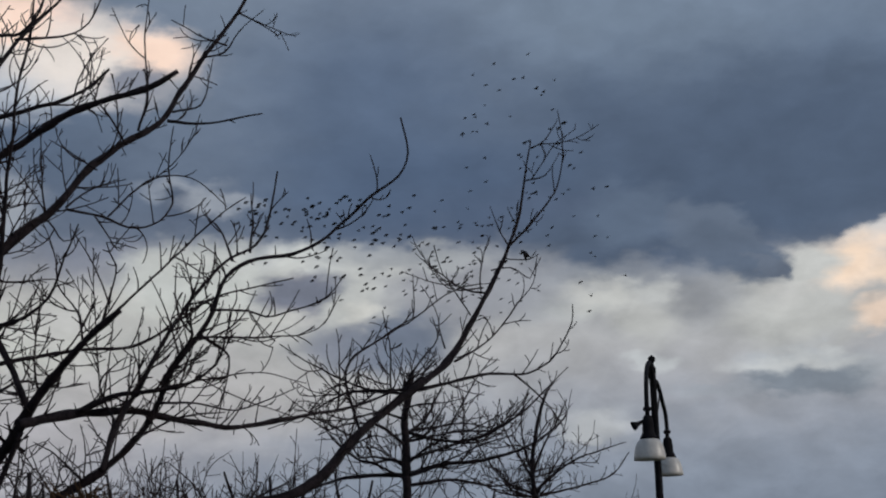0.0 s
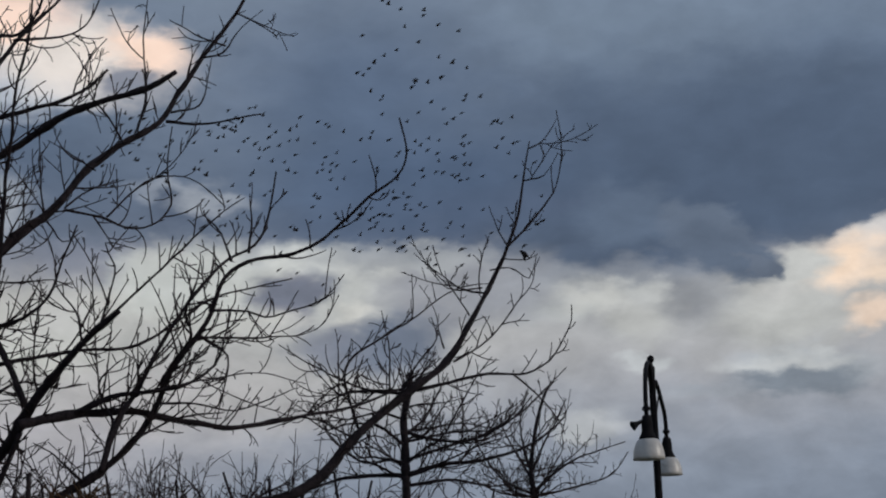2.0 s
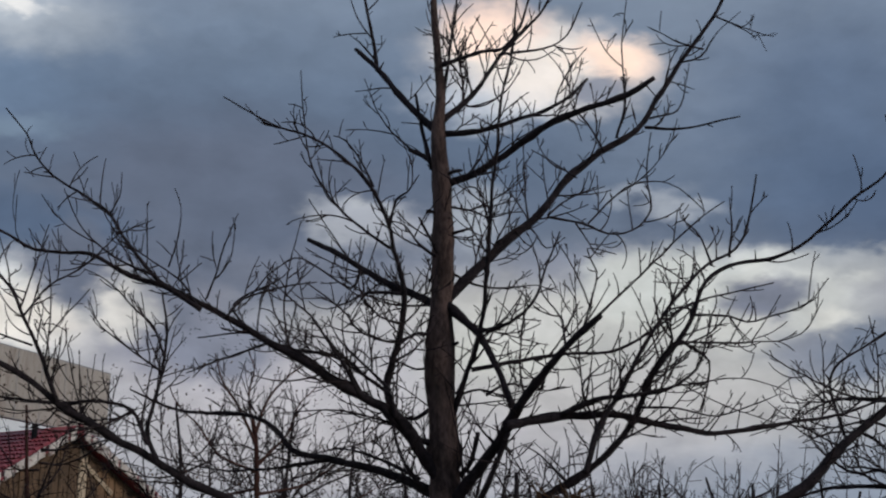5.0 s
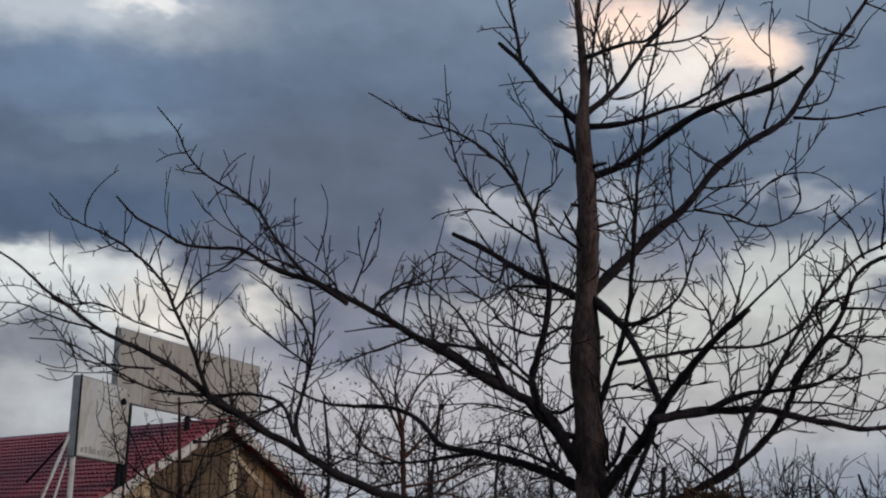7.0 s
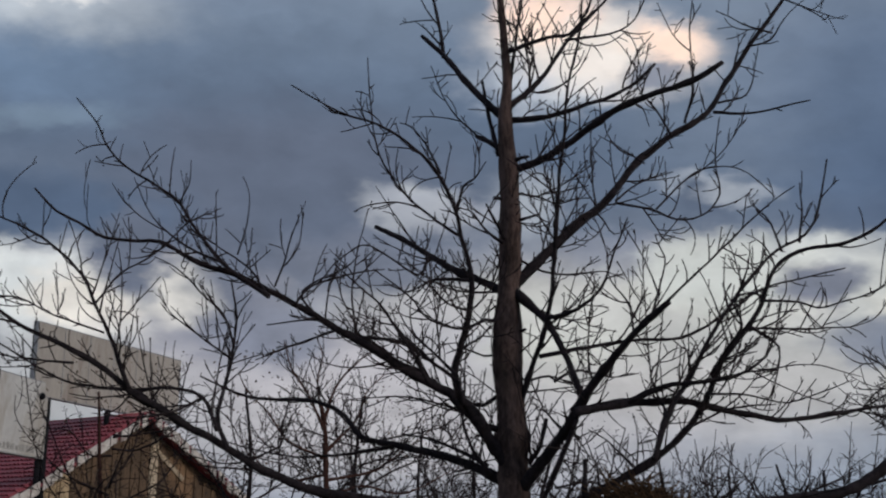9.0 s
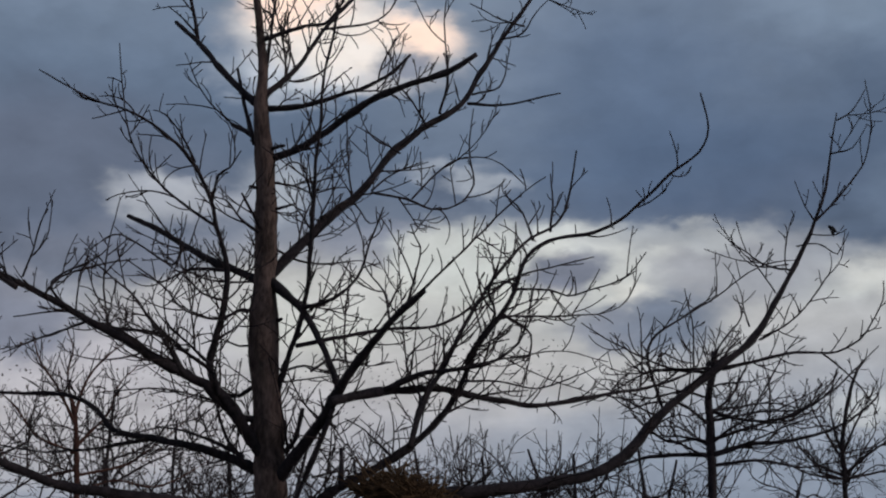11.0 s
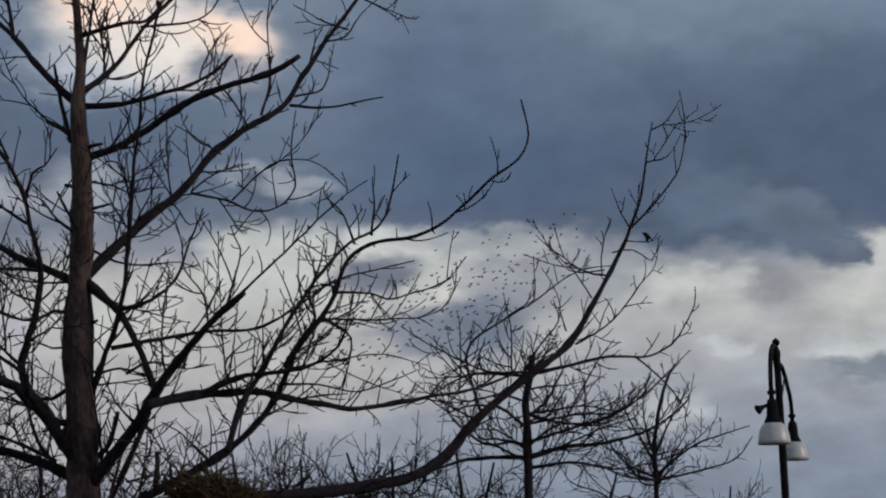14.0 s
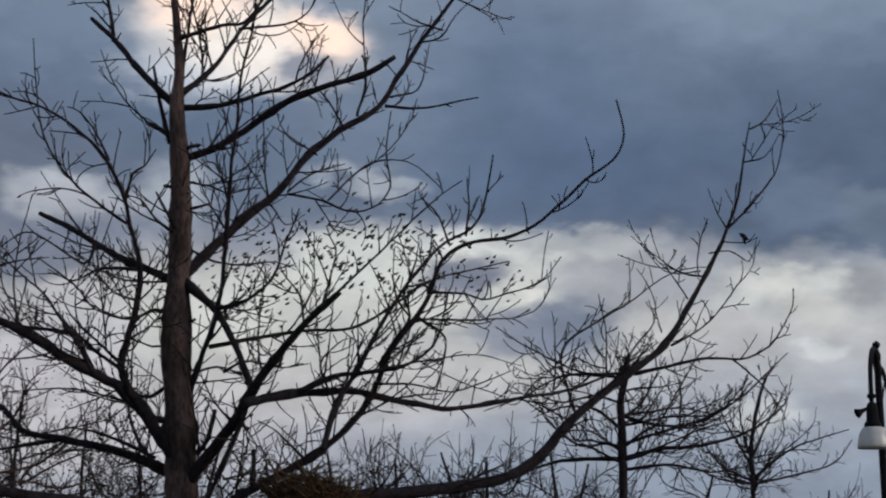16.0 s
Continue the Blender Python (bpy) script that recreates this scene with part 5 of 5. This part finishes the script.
def lay_tiles(house, m, cols, rows, picked=None):
    """Tiles over a slope whose lower edge starts at m; picked(c, r): those that are parts of their own, the rest joined."""
    verts, faces = tile_shape()
    rest = Solid()
    one = Solid()
    one.add(verts, faces)
    me = one.mesh("tile", ROOF_RED, False)
    rng = np.random.default_rng(cols + rows)
    for r in range(rows):
        for c in range(cols):
            at = m @ Matrix.Translation((c * TILE_W + rng.normal(0, 0.004), r * TILE_H + rng.normal(0, 0.006), rng.uniform(0, 0.006)))
            if picked and picked(c, r):
                ob = new("tile", me)
                ob.parent, ob.matrix_local = house, at
            else:
                rest.add([at @ Vector(p) for p in verts], faces)
    part("tile_field", rest, ROOF_RED, house, "dark red overlapping roof tiles", smooth=False, kind="stuff")


def make_house():
    # its ridge runs along local x and ends at the origin, over the timber gable
    house = thing("house", (-9.57, 41.00, 0.0), "low ochre house with a red pressed-tile roof and brown timber gable", "house", turn=-42)
    ridge, eave, half, left = 5.55, 3.0, 4.1, -17.0
    s = Solid()
    s.box((left + 0.5, -half + 0.6, 0), (-0.5, half - 0.6, eave))
    part("wall", s, RENDER_WALL, house, smooth=False)
    rise = math.degrees(math.atan2(ridge - eave, half))
    slope = math.hypot(half, ridge - eave) + 0.02
    for sgn, turn in ((-1, 0), (1, 180)):
        start = Matrix.Translation((left if sgn < 0 else 0.0, sgn * half, eave)) @ pose(0, 0, 0, 0, 0, turn) @ pose(0, 0, 0, rise)
        s = Solid()
        s.box((0, 0, -0.06), (-left, slope, 0.008), start)
        part("roof", s, ROOF_RED, house, "red roof deck under the tiles", smooth=False)
        cols, rows = int(-left / TILE_W), int(slope / TILE_H)
        lay_tiles(house, start, cols, rows, (lambda c, r: c >= cols - 42 and r >= rows - 7) if sgn < 0 else None)
    s = Solid()
    s.tube([(left, 0, ridge + 0.03), (0, 0, ridge + 0.03)], [0.1, 0.1], 10)
    part("ridge_cap", s, ROOF_RED, house)
    for x in (left + 0.5, -0.52):
        s = Solid()
        top = ridge - 0.12
        s.add([(x, -half + 0.1, eave), (x + 0.06, -half + 0.1, eave), (x, half - 0.1, eave), (x + 0.06, half - 0.1, eave), (x, 0, top), (x + 0.06, 0, top)],
              [(0, 4, 2), (1, 3, 5), (0, 1, 5, 4), (2, 4, 5, 3), (0, 2, 3, 1)])
        part("gable_wall", s, TIMBER, house, "brown boarded gable", smooth=False)
    rng = np.random.default_rng(3)
    n = 26
    for i in range(n):
        y = -half + 0.35 + i * (2 * half - 0.7) / (n - 1)
        h = (ridge - eave) * (1 - abs(y) / half) - 0.2
        if h > 0.12:
            s = Solid()
            cut = rng.uniform(0, 0.12) * h
            s.box((-0.455, y - 0.125, eave - 0.25 + cut), (-0.425, y + 0.125, eave + h))
            # plank 14 and planks 16 to 18 carry the gable's light in their colour
            part("plank", s, PALE_WOOD if i == 14 else TAN_WOOD if i in (16, 17, 18) else RENDER_WALL if i < 6 else TIMBER, house, "loose plank in a pale colour that paints it as lit" if i == 14 else "", smooth=False)
    for sgn in (-1, 1):
        k = 13
        for i in range(k):
            a, b = i / k, (i + rng.uniform(0.55, 0.97)) / k
            drop = 0.10 + rng.uniform(-0.05, 0.05)
            p0 = Vector((-0.01, sgn * half * (1 - a), eave - 0.06 + (ridge - eave) * a + drop))
            p1 = Vector((-0.01, sgn * half * (1 - b), eave - 0.06 + (ridge - eave) * b + drop))
            up, th = Vector((0, 0, 0.30 + rng.uniform(-0.08, 0.04))), Vector((0.045, 0, 0))
            s = Solid()
            s.add([p0 - up * 0.7, p1 - up * 0.7, p1 + up * 0.3, p0 + up * 0.3, p0 - up * 0.7 + th, p1 - up * 0.7 + th, p1 + up * 0.3 + th, p0 + up * 0.3 + th],
                  [(0, 1, 2, 3), (7, 6, 5, 4), (0, 4, 5, 1), (3, 2, 6, 7), (0, 3, 7, 4), (1, 5, 6, 2)])
            part("bargeboard", s, FLAKED, house, "flaking pale bargeboard" if i == 0 else "", smooth=False)


    s = Solid()
    lean = Matrix.Translation((-0.40, 0.35, ridge - 0.75)) @ pose(0, 0, 0, -38)
    s.box((-0.02, 0, -0.06), (0.015, 1.35, 0.06), lean)
    part("brace", s, PALE_WOOD, house, "pale diagonal brace", smooth=False)


make_house()


def make_board(name, a, b, low, high, thick, face, label, legs):
    """A sign panel from plan point a to b, on its legs."""
    a, b = Vector((*a, 0)), Vector((*b, 0))
    along = b - a
    turn = math.degrees(math.atan2(along.y, along.x))
    board = thing(name, (a.x, a.y, 0), label, "billboard", turn=turn)
    w = along.length
    s = Solid()
    s.box((0.03, -0.004, low + 0.03), (w - 0.03, 0.02, high - 0.03))
    part("face_panel", s, face, board, smooth=False)
    s = Solid()
    s.box((0.03, thick - 0.03, low + 0.03), (w - 0.03, thick, high - 0.03))
    part("back_panel", s, STEEL, board, smooth=False)
    for lo, hi in (((0, 0, low), (0.035, thick, high)), ((w - 0.035, 0, low), (w, thick, high)), ((0.035, 0, low), (w - 0.035, thick, low + 0.035)), ((0.035, 0, high - 0.035), (w - 0.035, thick, high))):
        s = Solid()
        s.box(lo, hi)
        bevel(part("frame", s, STEEL, board, smooth=False), 0.006)
    for x, r, mat in legs:
        s = Solid()
        s.tube([(x, thick * 0.5, -0.05), (x, thick * 0.5, low + 0.02)], [r, r], 12)
        part("post", s, mat, board)
    return board, w


def sign_wear(board):
    """Faded unreadable lettering and a clamp on the pale sign."""
    rng = np.random.default_rng(9)
    s = Solid()
    x = 0.25
    while x < 2.1:
        w = rng.uniform(0.06, 0.16)
        s.box((x, -0.009, 4.28), (x + w, -0.0045, 4.28 + rng.uniform(0.09, 0.17)))
        x += w + rng.uniform(0.03, 0.08)
    part("worn_lettering", s, FADED, board, "row of faded unreadable marks", smooth=False)
    s = Solid()
    s.lathe([(0.02, -0.09), (0.07, -0.06), (0.08, 0.0), (0.05, 0.07), (0.01, 0.09)], 10, (2.25, -0.06, 5.72))
    part("clamp", s, IRON, board)


def make_signs():
    board, w = make_board("signboard", (-12.14, 36.0), (-11.72, 38.7), 4.17, 6.1, 0.22, BOARD, "blank weathered pale sign box on steel posts", ((0.12, 0.07, PALE_PAINT), (2.6, 0.07, IRON)))
    for p, q, r, mat in (((0.05, 0.2, 4.7), (-1.9, 0.9, 0.0), 0.04, PALE_PAINT), ((0.15, 0.25, 4.2), (-0.7, 0.9, 0.0), 0.03, PALE_PAINT), ((0.6, 0.2, 5.0), (0.78, 1.64, 3.56), 0.03, IRON)):
        s = Solid()
        s.tube([p, q], [r, r], 10)
        part("brace", s, mat, board)
    sign_wear(board)
    s = Solid()
    s.box((-0.012, -0.016, 4.15), (0.04, 0.012, 6.12))
    part("trim_strip", s, IRON, board, "dark corner strip", smooth=False)
    for k in range(9):
        s = Solid()
        z = 2.6 + 0.36 * k
        s.tube([(2.66, 0.11, z), (2.86, 0.11, z + 0.36)] if k % 2 == 0 else [(2.86, 0.11, z), (2.66, 0.11, z + 0.36)], [0.018, 0.018], 6)
        part("lattice_bar", s, IRON, board)
    s = Solid()
    s.tube([(2.88, 0.11, 0), (2.88, 0.11, 5.9)], [0.045, 0.045], 10)
    part("post", s, IRON, board)
    board, w = make_board("billboard", (-11.9, 38.0), (-9.75, 45.0), 5.72, 7.6, 0.16, BROWN_BOARD, "large faded brown-grey billboard streaked with rust", ((0.75, 0.09, IRON), (3.6, 0.08, IRON), (6.6, 0.08, IRON)))
    for x in np.arange(1.2, w - 0.3, 1.2):
        s = Solid()
        s.box((x - 0.012, -0.016, 5.76), (x + 0.012, -0.004, 7.56))
        part("seam", s, STEEL, board, smooth=False)


make_signs()


# ---- stick nest in the lower limbs ----
def make_nest():
    rng = np.random.default_rng(77)
    s = Solid()
    for _ in range(620):
        a, q = rng.uniform(0, 6.283), rng.uniform(0, 1) ** 0.6
        x, y = 0.52 * q * math.cos(a), 0.36 * q * math.sin(a)
        z = 0.26 * (1 - q * q) * rng.uniform(0, 1) ** 0.6
        way = unit(np.array((rng.normal(), rng.normal() * 0.8, rng.normal() * 0.22)))
        sh = shoot(rng, np.array((x, y, z)) - way * 0.15, way, rng.uniform(0.16, 0.55), 0.0, 0.1)
        r = rng.uniform(0.005, 0.013)
        s.tube(sh, np.linspace(r, r * 0.5, len(sh)), 4, True)
    tagged(new("stick_nest", s.mesh("stick_nest", STRAW)), "shaggy brown heap of dry sticks lodged on low limbs", "nest").matrix_basis = pose(1.42, 16.2, 2.28, 0, 12, 20)


make_nest()


# ---- birds ----
def bird_meshes():
    s = Solid()
    prof = ((-0.095, 0.008), (-0.075, 0.024), (-0.04, 0.040), (0.0, 0.048), (0.035, 0.042), (0.055, 0.034), (0.075, 0.030), (0.09, 0.024), (0.102, 0.011))
    s.tube([(0, y, 0.006 * math.sin(y * 30)) for y, r in prof], [r for y, r in prof], 9)
    body = s.mesh("bird_body", PLUMAGE)
    s = Solid()
    s.tube([(0, 0.096, 0.002), (0, 0.112, 0.0), (0, 0.128, -0.002)], [0.006, 0.004, 0.001], 6)
    bill = s.mesh("bill", BILL)
    s = Solid()
    s.add([(-0.012, -0.07, 0), (0.012, -0.07, 0), (0.026, -0.145, -0.002), (0, -0.135, -0.002), (-0.026, -0.145, -0.002),
           (-0.012, -0.07, 0.006), (0.012, -0.07, 0.006), (0.026, -0.145, 0.001), (0, -0.135, 0.001), (-0.026, -0.145, 0.001)],
          [(0, 1, 2, 3, 4), (9, 8, 7, 6, 5), (0, 5, 6, 1), (1, 6, 7, 2), (2, 7, 8, 3), (3, 8, 9, 4), (4, 9, 5, 0)])
    tail = s.mesh("tail", PLUMAGE, False)
    wings = []
    for sg in (1, -1):
        edge = ((0.0, 0.055, -0.055), (0.035, 0.07, -0.07), (0.07, 0.055, -0.08), (0.10, 0.005, -0.085), (0.13, -0.07, -0.098))
        v = [(sg * x, y, z) for z0 in (0.004, -0.002) for x, f, b in edge for y, z in ((f, z0 + 0.006 * (1 - x / 0.2)), (b, z0))]
        k = 2 * len(edge)
        f = [(2 * i, 2 * i + 1, 2 * i + 3, 2 * i + 2) for i in range(len(edge) - 1)] + [(k + 2 * i, k + 2 * i + 2, k + 2 * i + 3, k + 2 * i + 1) for i in range(len(edge) - 1)]
        f += [(2 * i, 2 * i + 2, k + 2 * i + 2, k + 2 * i) for i in range(len(edge) - 1)] + [(2 * i + 1, k + 2 * i + 1, k + 2 * i + 3, 2 * i + 3) for i in range(len(edge) - 1)]
        f += [(0, k, k + 1, 1), (k - 2, k - 1, 2 * k - 1, 2 * k - 2)]
        w = Solid()
        w.add(v, f)
        wings.append(w.mesh("wing", PLUMAGE, False))
    return body, bill, tail, wings


BODY, BILL_MESH, TAIL, WINGS = bird_meshes()


def make_bird():
    bird = tagged(new("bird", BODY), "small dark bird in flight, part of a loose flock", "bird", "flock of birds")
    for name, me, x in (("bill", BILL_MESH, 0), ("tail", TAIL, 0), ("wing", WINGS[0], 0.02), ("wing", WINGS[1], -0.02)):
        ob = new(name, me)
        ob.parent = bird
        ob.location = (x, 0.01 if name == "wing" else 0, 0.012 if name == "wing" else 0)
    return bird


def perched_bird():
    bird = tagged(new("bird", BODY), "dark bird perched upright on a bare branch", "bird")
    for name, me in (("bill", BILL_MESH), ("tail", TAIL)):
        new(name, me).parent = bird
    for sg in (1, -1):
        ob = new("wing", WINGS[0 if sg > 0 else 1])
        ob.parent = bird
        ob.matrix_basis = pose(sg * 0.028, 0.0, 0.008, 0, sg * 62, -sg * 62)
    for sg in (1, -1):
        s = Solid()
        s.tube([(sg * 0.012, -0.01, -0.03), (sg * 0.013, 0.0, -0.055), (sg * 0.014, -0.012, -0.075)], [0.006, 0.003, 0.003], 6)
        part("leg", s, BILL, bird)
    bird.matrix_basis = pose(7.01, 18.25, 5.72, 38, 0, 70) @ Matrix.Scale(0.68, 4)


perched_bird()

# the flock's way: seconds, metres off, and five stations along its winding band:
# degrees right of north, degrees up, and half the band's thickness in degrees
FLOCK_WAY = (
    (0.0, 88, (11.2, 13.2, 0.8), (14.8, 12.7, 1.3), (17.8, 11.4, 1.5), (21.5, 12.5, 1.9), (20.6, 17.6, 1.3)),
    (1.0, 84, (11.3, 14.9, 1.3), (15.0, 14.8, 1.3), (17.9, 12.4, 1.7), (21.6, 13.3, 1.9), (20.1, 18.6, 1.0)),
    (1.5, 76, (9.8, 15.7, 1.5), (14.1, 15.2, 1.7), (17.3, 13.1, 1.7), (20.5, 13.8, 1.9), (18.6, 19.1, 1.3)),
    (2.0, 69, (7.4, 15.3, 1.7), (11.5, 15.3, 1.9), (15.7, 13.5, 1.9), (19.0, 14.7, 1.9), (16.6, 19.6, 1.5)),
    (2.5, 65, (3.4, 14.5, 1.9), (8.2, 14.6, 1.9), (13.1, 13.6, 1.9), (17.7, 15.4, 1.7), (12.7, 19.8, 1.5)),
    (3.0, 63, (0.0, 15.1, 1.9), (4.1, 15.8, 1.9), (9.1, 13.6, 1.7), (12.7, 13.4, 1.7), (13.4, 16.7, 1.5)),
    (3.5, 60, (-4.9, 14.3, 2.1), (-1.3, 13.5, 1.9), (2.9, 12.8, 1.7), (6.5, 13.2, 1.5), (10.6, 14.5, 1.3)),
    (4.0, 58, (-10.2, 12.3, 1.3), (-6.8, 12.3, 1.3), (-2.6, 11.7, 1.3), (1.0, 11.3, 1.3), (5.5, 12.0, 1.5)),
    (4.5, 74, (-9.7, 10.4, 0.8), (-6.8, 11.0, 1.0), (-4.5, 10.2, 1.3), (-1.8, 9.5, 0.8), (2.1, 9.1, 0.6)),
    (5.0, 130, (-9.4, 9.0, 0.7), (-7.0, 9.4, 0.8), (-4.6, 8.9, 0.9), (-1.8, 8.3, 0.7), (1.8, 7.9, 0.6)),
    (6.0, 160, (-9.0, 7.0, 0.6), (-6.6, 7.2, 0.7), (-4.0, 7.0, 0.7), (-1.4, 6.8, 0.6), (1.8, 6.6, 0.5)),
    (8.0, 190, (-8.6, 5.6, 0.6), (-5.8, 5.7, 0.6), (-3.0, 5.6, 0.6), (-0.4, 5.5, 0.6), (2.8, 5.5, 0.5)),
    (9.5, 185, (-6.6, 5.6, 0.6), (-3.6, 5.6, 0.6), (-0.5, 5.7, 0.6), (2.4, 5.7, 0.6), (5.6, 5.8, 0.5)),
    (11.0, 155, (-1.0, 6.2, 0.6), (2.2, 6.2, 0.7), (5.2, 6.6, 0.8), (8.0, 7.0, 0.8), (10.8, 7.4, 0.6)),
    (12.5, 108, (4.3, 7.2, 0.8), (7.6, 7.1, 0.8), (10.3, 8.1, 1.2), (13.1, 8.8, 1.0), (15.6, 9.9, 0.8)),
    (13.0, 98, (5.2, 7.5, 0.8), (8.5, 7.3, 0.8), (11.1, 8.3, 1.3), (13.8, 9.1, 1.0), (16.2, 10.3, 0.8)),
    (14.0, 86, (8.2, 8.6, 0.8), (11.1, 8.8, 1.0), (13.2, 9.6, 1.3), (15.5, 10.0, 1.3), (17.4, 11.6, 1.0)),
    (14.5, 74, (6.6, 10.1, 1.3), (9.2, 10.5, 1.3), (11.7, 10.5, 1.3), (14.3, 11.0, 1.3), (16.4, 12.5, 1.0)),
    (15.0, 68, (3.8, 11.5, 1.3), (6.9, 11.1, 1.3), (10.1, 11.5, 1.3), (13.3, 11.9, 1.3), (16.1, 12.3, 1.0)),
    (16.0, 62, (0.4, 10.0, 1.0), (3.3, 10.6, 1.3), (5.8, 11.7, 1.3), (8.4, 11.5, 1.3), (11.8, 10.9, 1.0)),
)
BAND = np.array([(t, far, *[q for st in stations for q in st]) for t, far, *stations in FLOCK_WAY])


@functools.lru_cache(maxsize=None)
def flock_at(t):
    """The flock's distance and its five stations at t, gliding from row to row."""
    k = int(np.clip(np.searchsorted(BAND[:, 0], t) - 1, 0, len(BAND) - 2))
    p0, p1, p2, p3 = (BAND[min(max(k + i, 0), len(BAND) - 1)] for i in (-1, 0, 1, 2))
    h = p2[0] - p1[0]
    u = (t - p1[0]) / h
    m1 = (p2 - p0) / max(p2[0] - p0[0], 1e-6) * h
    m2 = (p3 - p1) / max(p3[0] - p1[0], 1e-6) * h
    row = (2 * u ** 3 - 3 * u * u + 1) * p1 + (u ** 3 - 2 * u * u + u) * m1 + (3 * u * u - 2 * u ** 3) * p2 + (u ** 3 - u * u) * m2
    return row[1], row[2:].reshape(5, 3)


FLOCK = []


def make_flock(count):
    first = make_bird()
    rng = np.random.default_rng(5)
    for i in range(count):
        bird = first if i == 0 else copy_thing(first, Matrix())
        along = rng.uniform(-0.1, 3.4) if i % 8 else rng.uniform(3.4, 4.1)
        u, v, w = rng.uniform(-1.55, 1.55), rng.uniform(-1.2, 1.2) + rng.normal(0, 0.2), rng.normal(0, 0.08)
        FLOCK.append((bird, along, u, v, w, rng.uniform(0, 6.283, 4), rng.uniform(3.2, 4.4)))


make_flock(299)


def flock_place(t, along, u, v, w, ph):
    far, st = flock_at(t)
    s = min(max(along + 0.12 * math.sin(0.8 * t + ph[0]), 0.0), 3.999)
    k = int(s)
    az, el, wide = st[k] + (st[k + 1] - st[k]) * (s - k)
    u2 = u + 0.18 * math.sin(0.9 * t + ph[1]) + 0.07 * math.sin(2.1 * t + ph[2])
    v2 = v + 0.18 * math.sin(1.0 * t + ph[2]) + 0.07 * math.sin(2.3 * t + ph[3])
    a, e = radians(az + wide * u2), radians(max(el + wide * v2, 2.2))
    d = far * (1 + w)
    return Vector((d * math.sin(a) * math.cos(e), d * math.cos(a) * math.cos(e), EYE[2] + d * math.sin(e)))


LONER = make_bird()


def loner_at(t):
    """One bird that crosses nearer than the rest, high to low."""
    a, e = radians(18.3 - 23.0 * (t - 4.0)), radians(19.4 - 9.0 * (t - 4.0))
    if t < 3.6:
        a, e = radians(27.5 + 4 * (3.6 - t)), radians(23.0 + 6 * (3.6 - t))
    if t > 4.8:
        a, e = radians(-0.1 - 3.0 * (t - 4.8)), radians(12.2 - 0.75 * (t - 4.8))
    d = 45.0 + (12.0 * (t - 4.8) if t > 4.8 else 0.0)
    return Vector((d * math.sin(a) * math.cos(e), d * math.cos(a) * math.cos(e), max(3.0, EYE[2] + d * math.sin(e))))


def motions():
    walk(CLOUDS, [(0.0, pose(*EYE)), (8.0, pose(*EYE, 0, 0, 8 * DRIFT)), (16.0, pose(*EYE, 0, 0, 16 * DRIFT))])
    beats = [round(0.1 * i, 2) for i in range(0, 53)] + [6.0, 7.0] + [round(7.3 + 0.15 * i, 2) for i in range(0, 20)] + [11.0, 12.0] + [round(12.2 + 0.1 * i, 2) for i in range(0, 39)]
    stations = [round(0.25 * i, 2) for i in range(0, 65)]
    rows = []
    for t in stations:
        go = (loner_at(t + 0.1) - loner_at(t)).normalized()
        rows.append((t, pose(*loner_at(t), math.degrees(math.asin(go.z)) * 0.5, 15, math.degrees(math.atan2(-go.x, go.y)))))
    walk(LONER, rows)
    for bird, along, u, v, w, ph, beat in FLOCK:
        rows = []
        for t in stations:
            here, ahead = flock_place(t, along, u, v, w, ph), flock_place(round(t + 0.12, 2), along, u, v, w, ph)
            go = (ahead - here).normalized()
            heading = math.degrees(math.atan2(-go.x, go.y))
            climb = max(-35.0, min(35.0, math.degrees(math.asin(go.z))))
            rows.append((t, pose(*here, climb, 24 + 10 * math.sin(1.3 * t + ph[0]), heading)))
        walk(bird, rows)
        wings = [c for c in bird.children if c.name.startswith("wing")]
        for ob, sg in zip(wings, (1, -1)):
            walk(ob, [(t, pose(sg * 0.02, 0.01, 0.012, 0, -sg * (14 + 34 * math.sin(6.283 * beat * t + ph[1])), 0)) for t in beats])


motions()
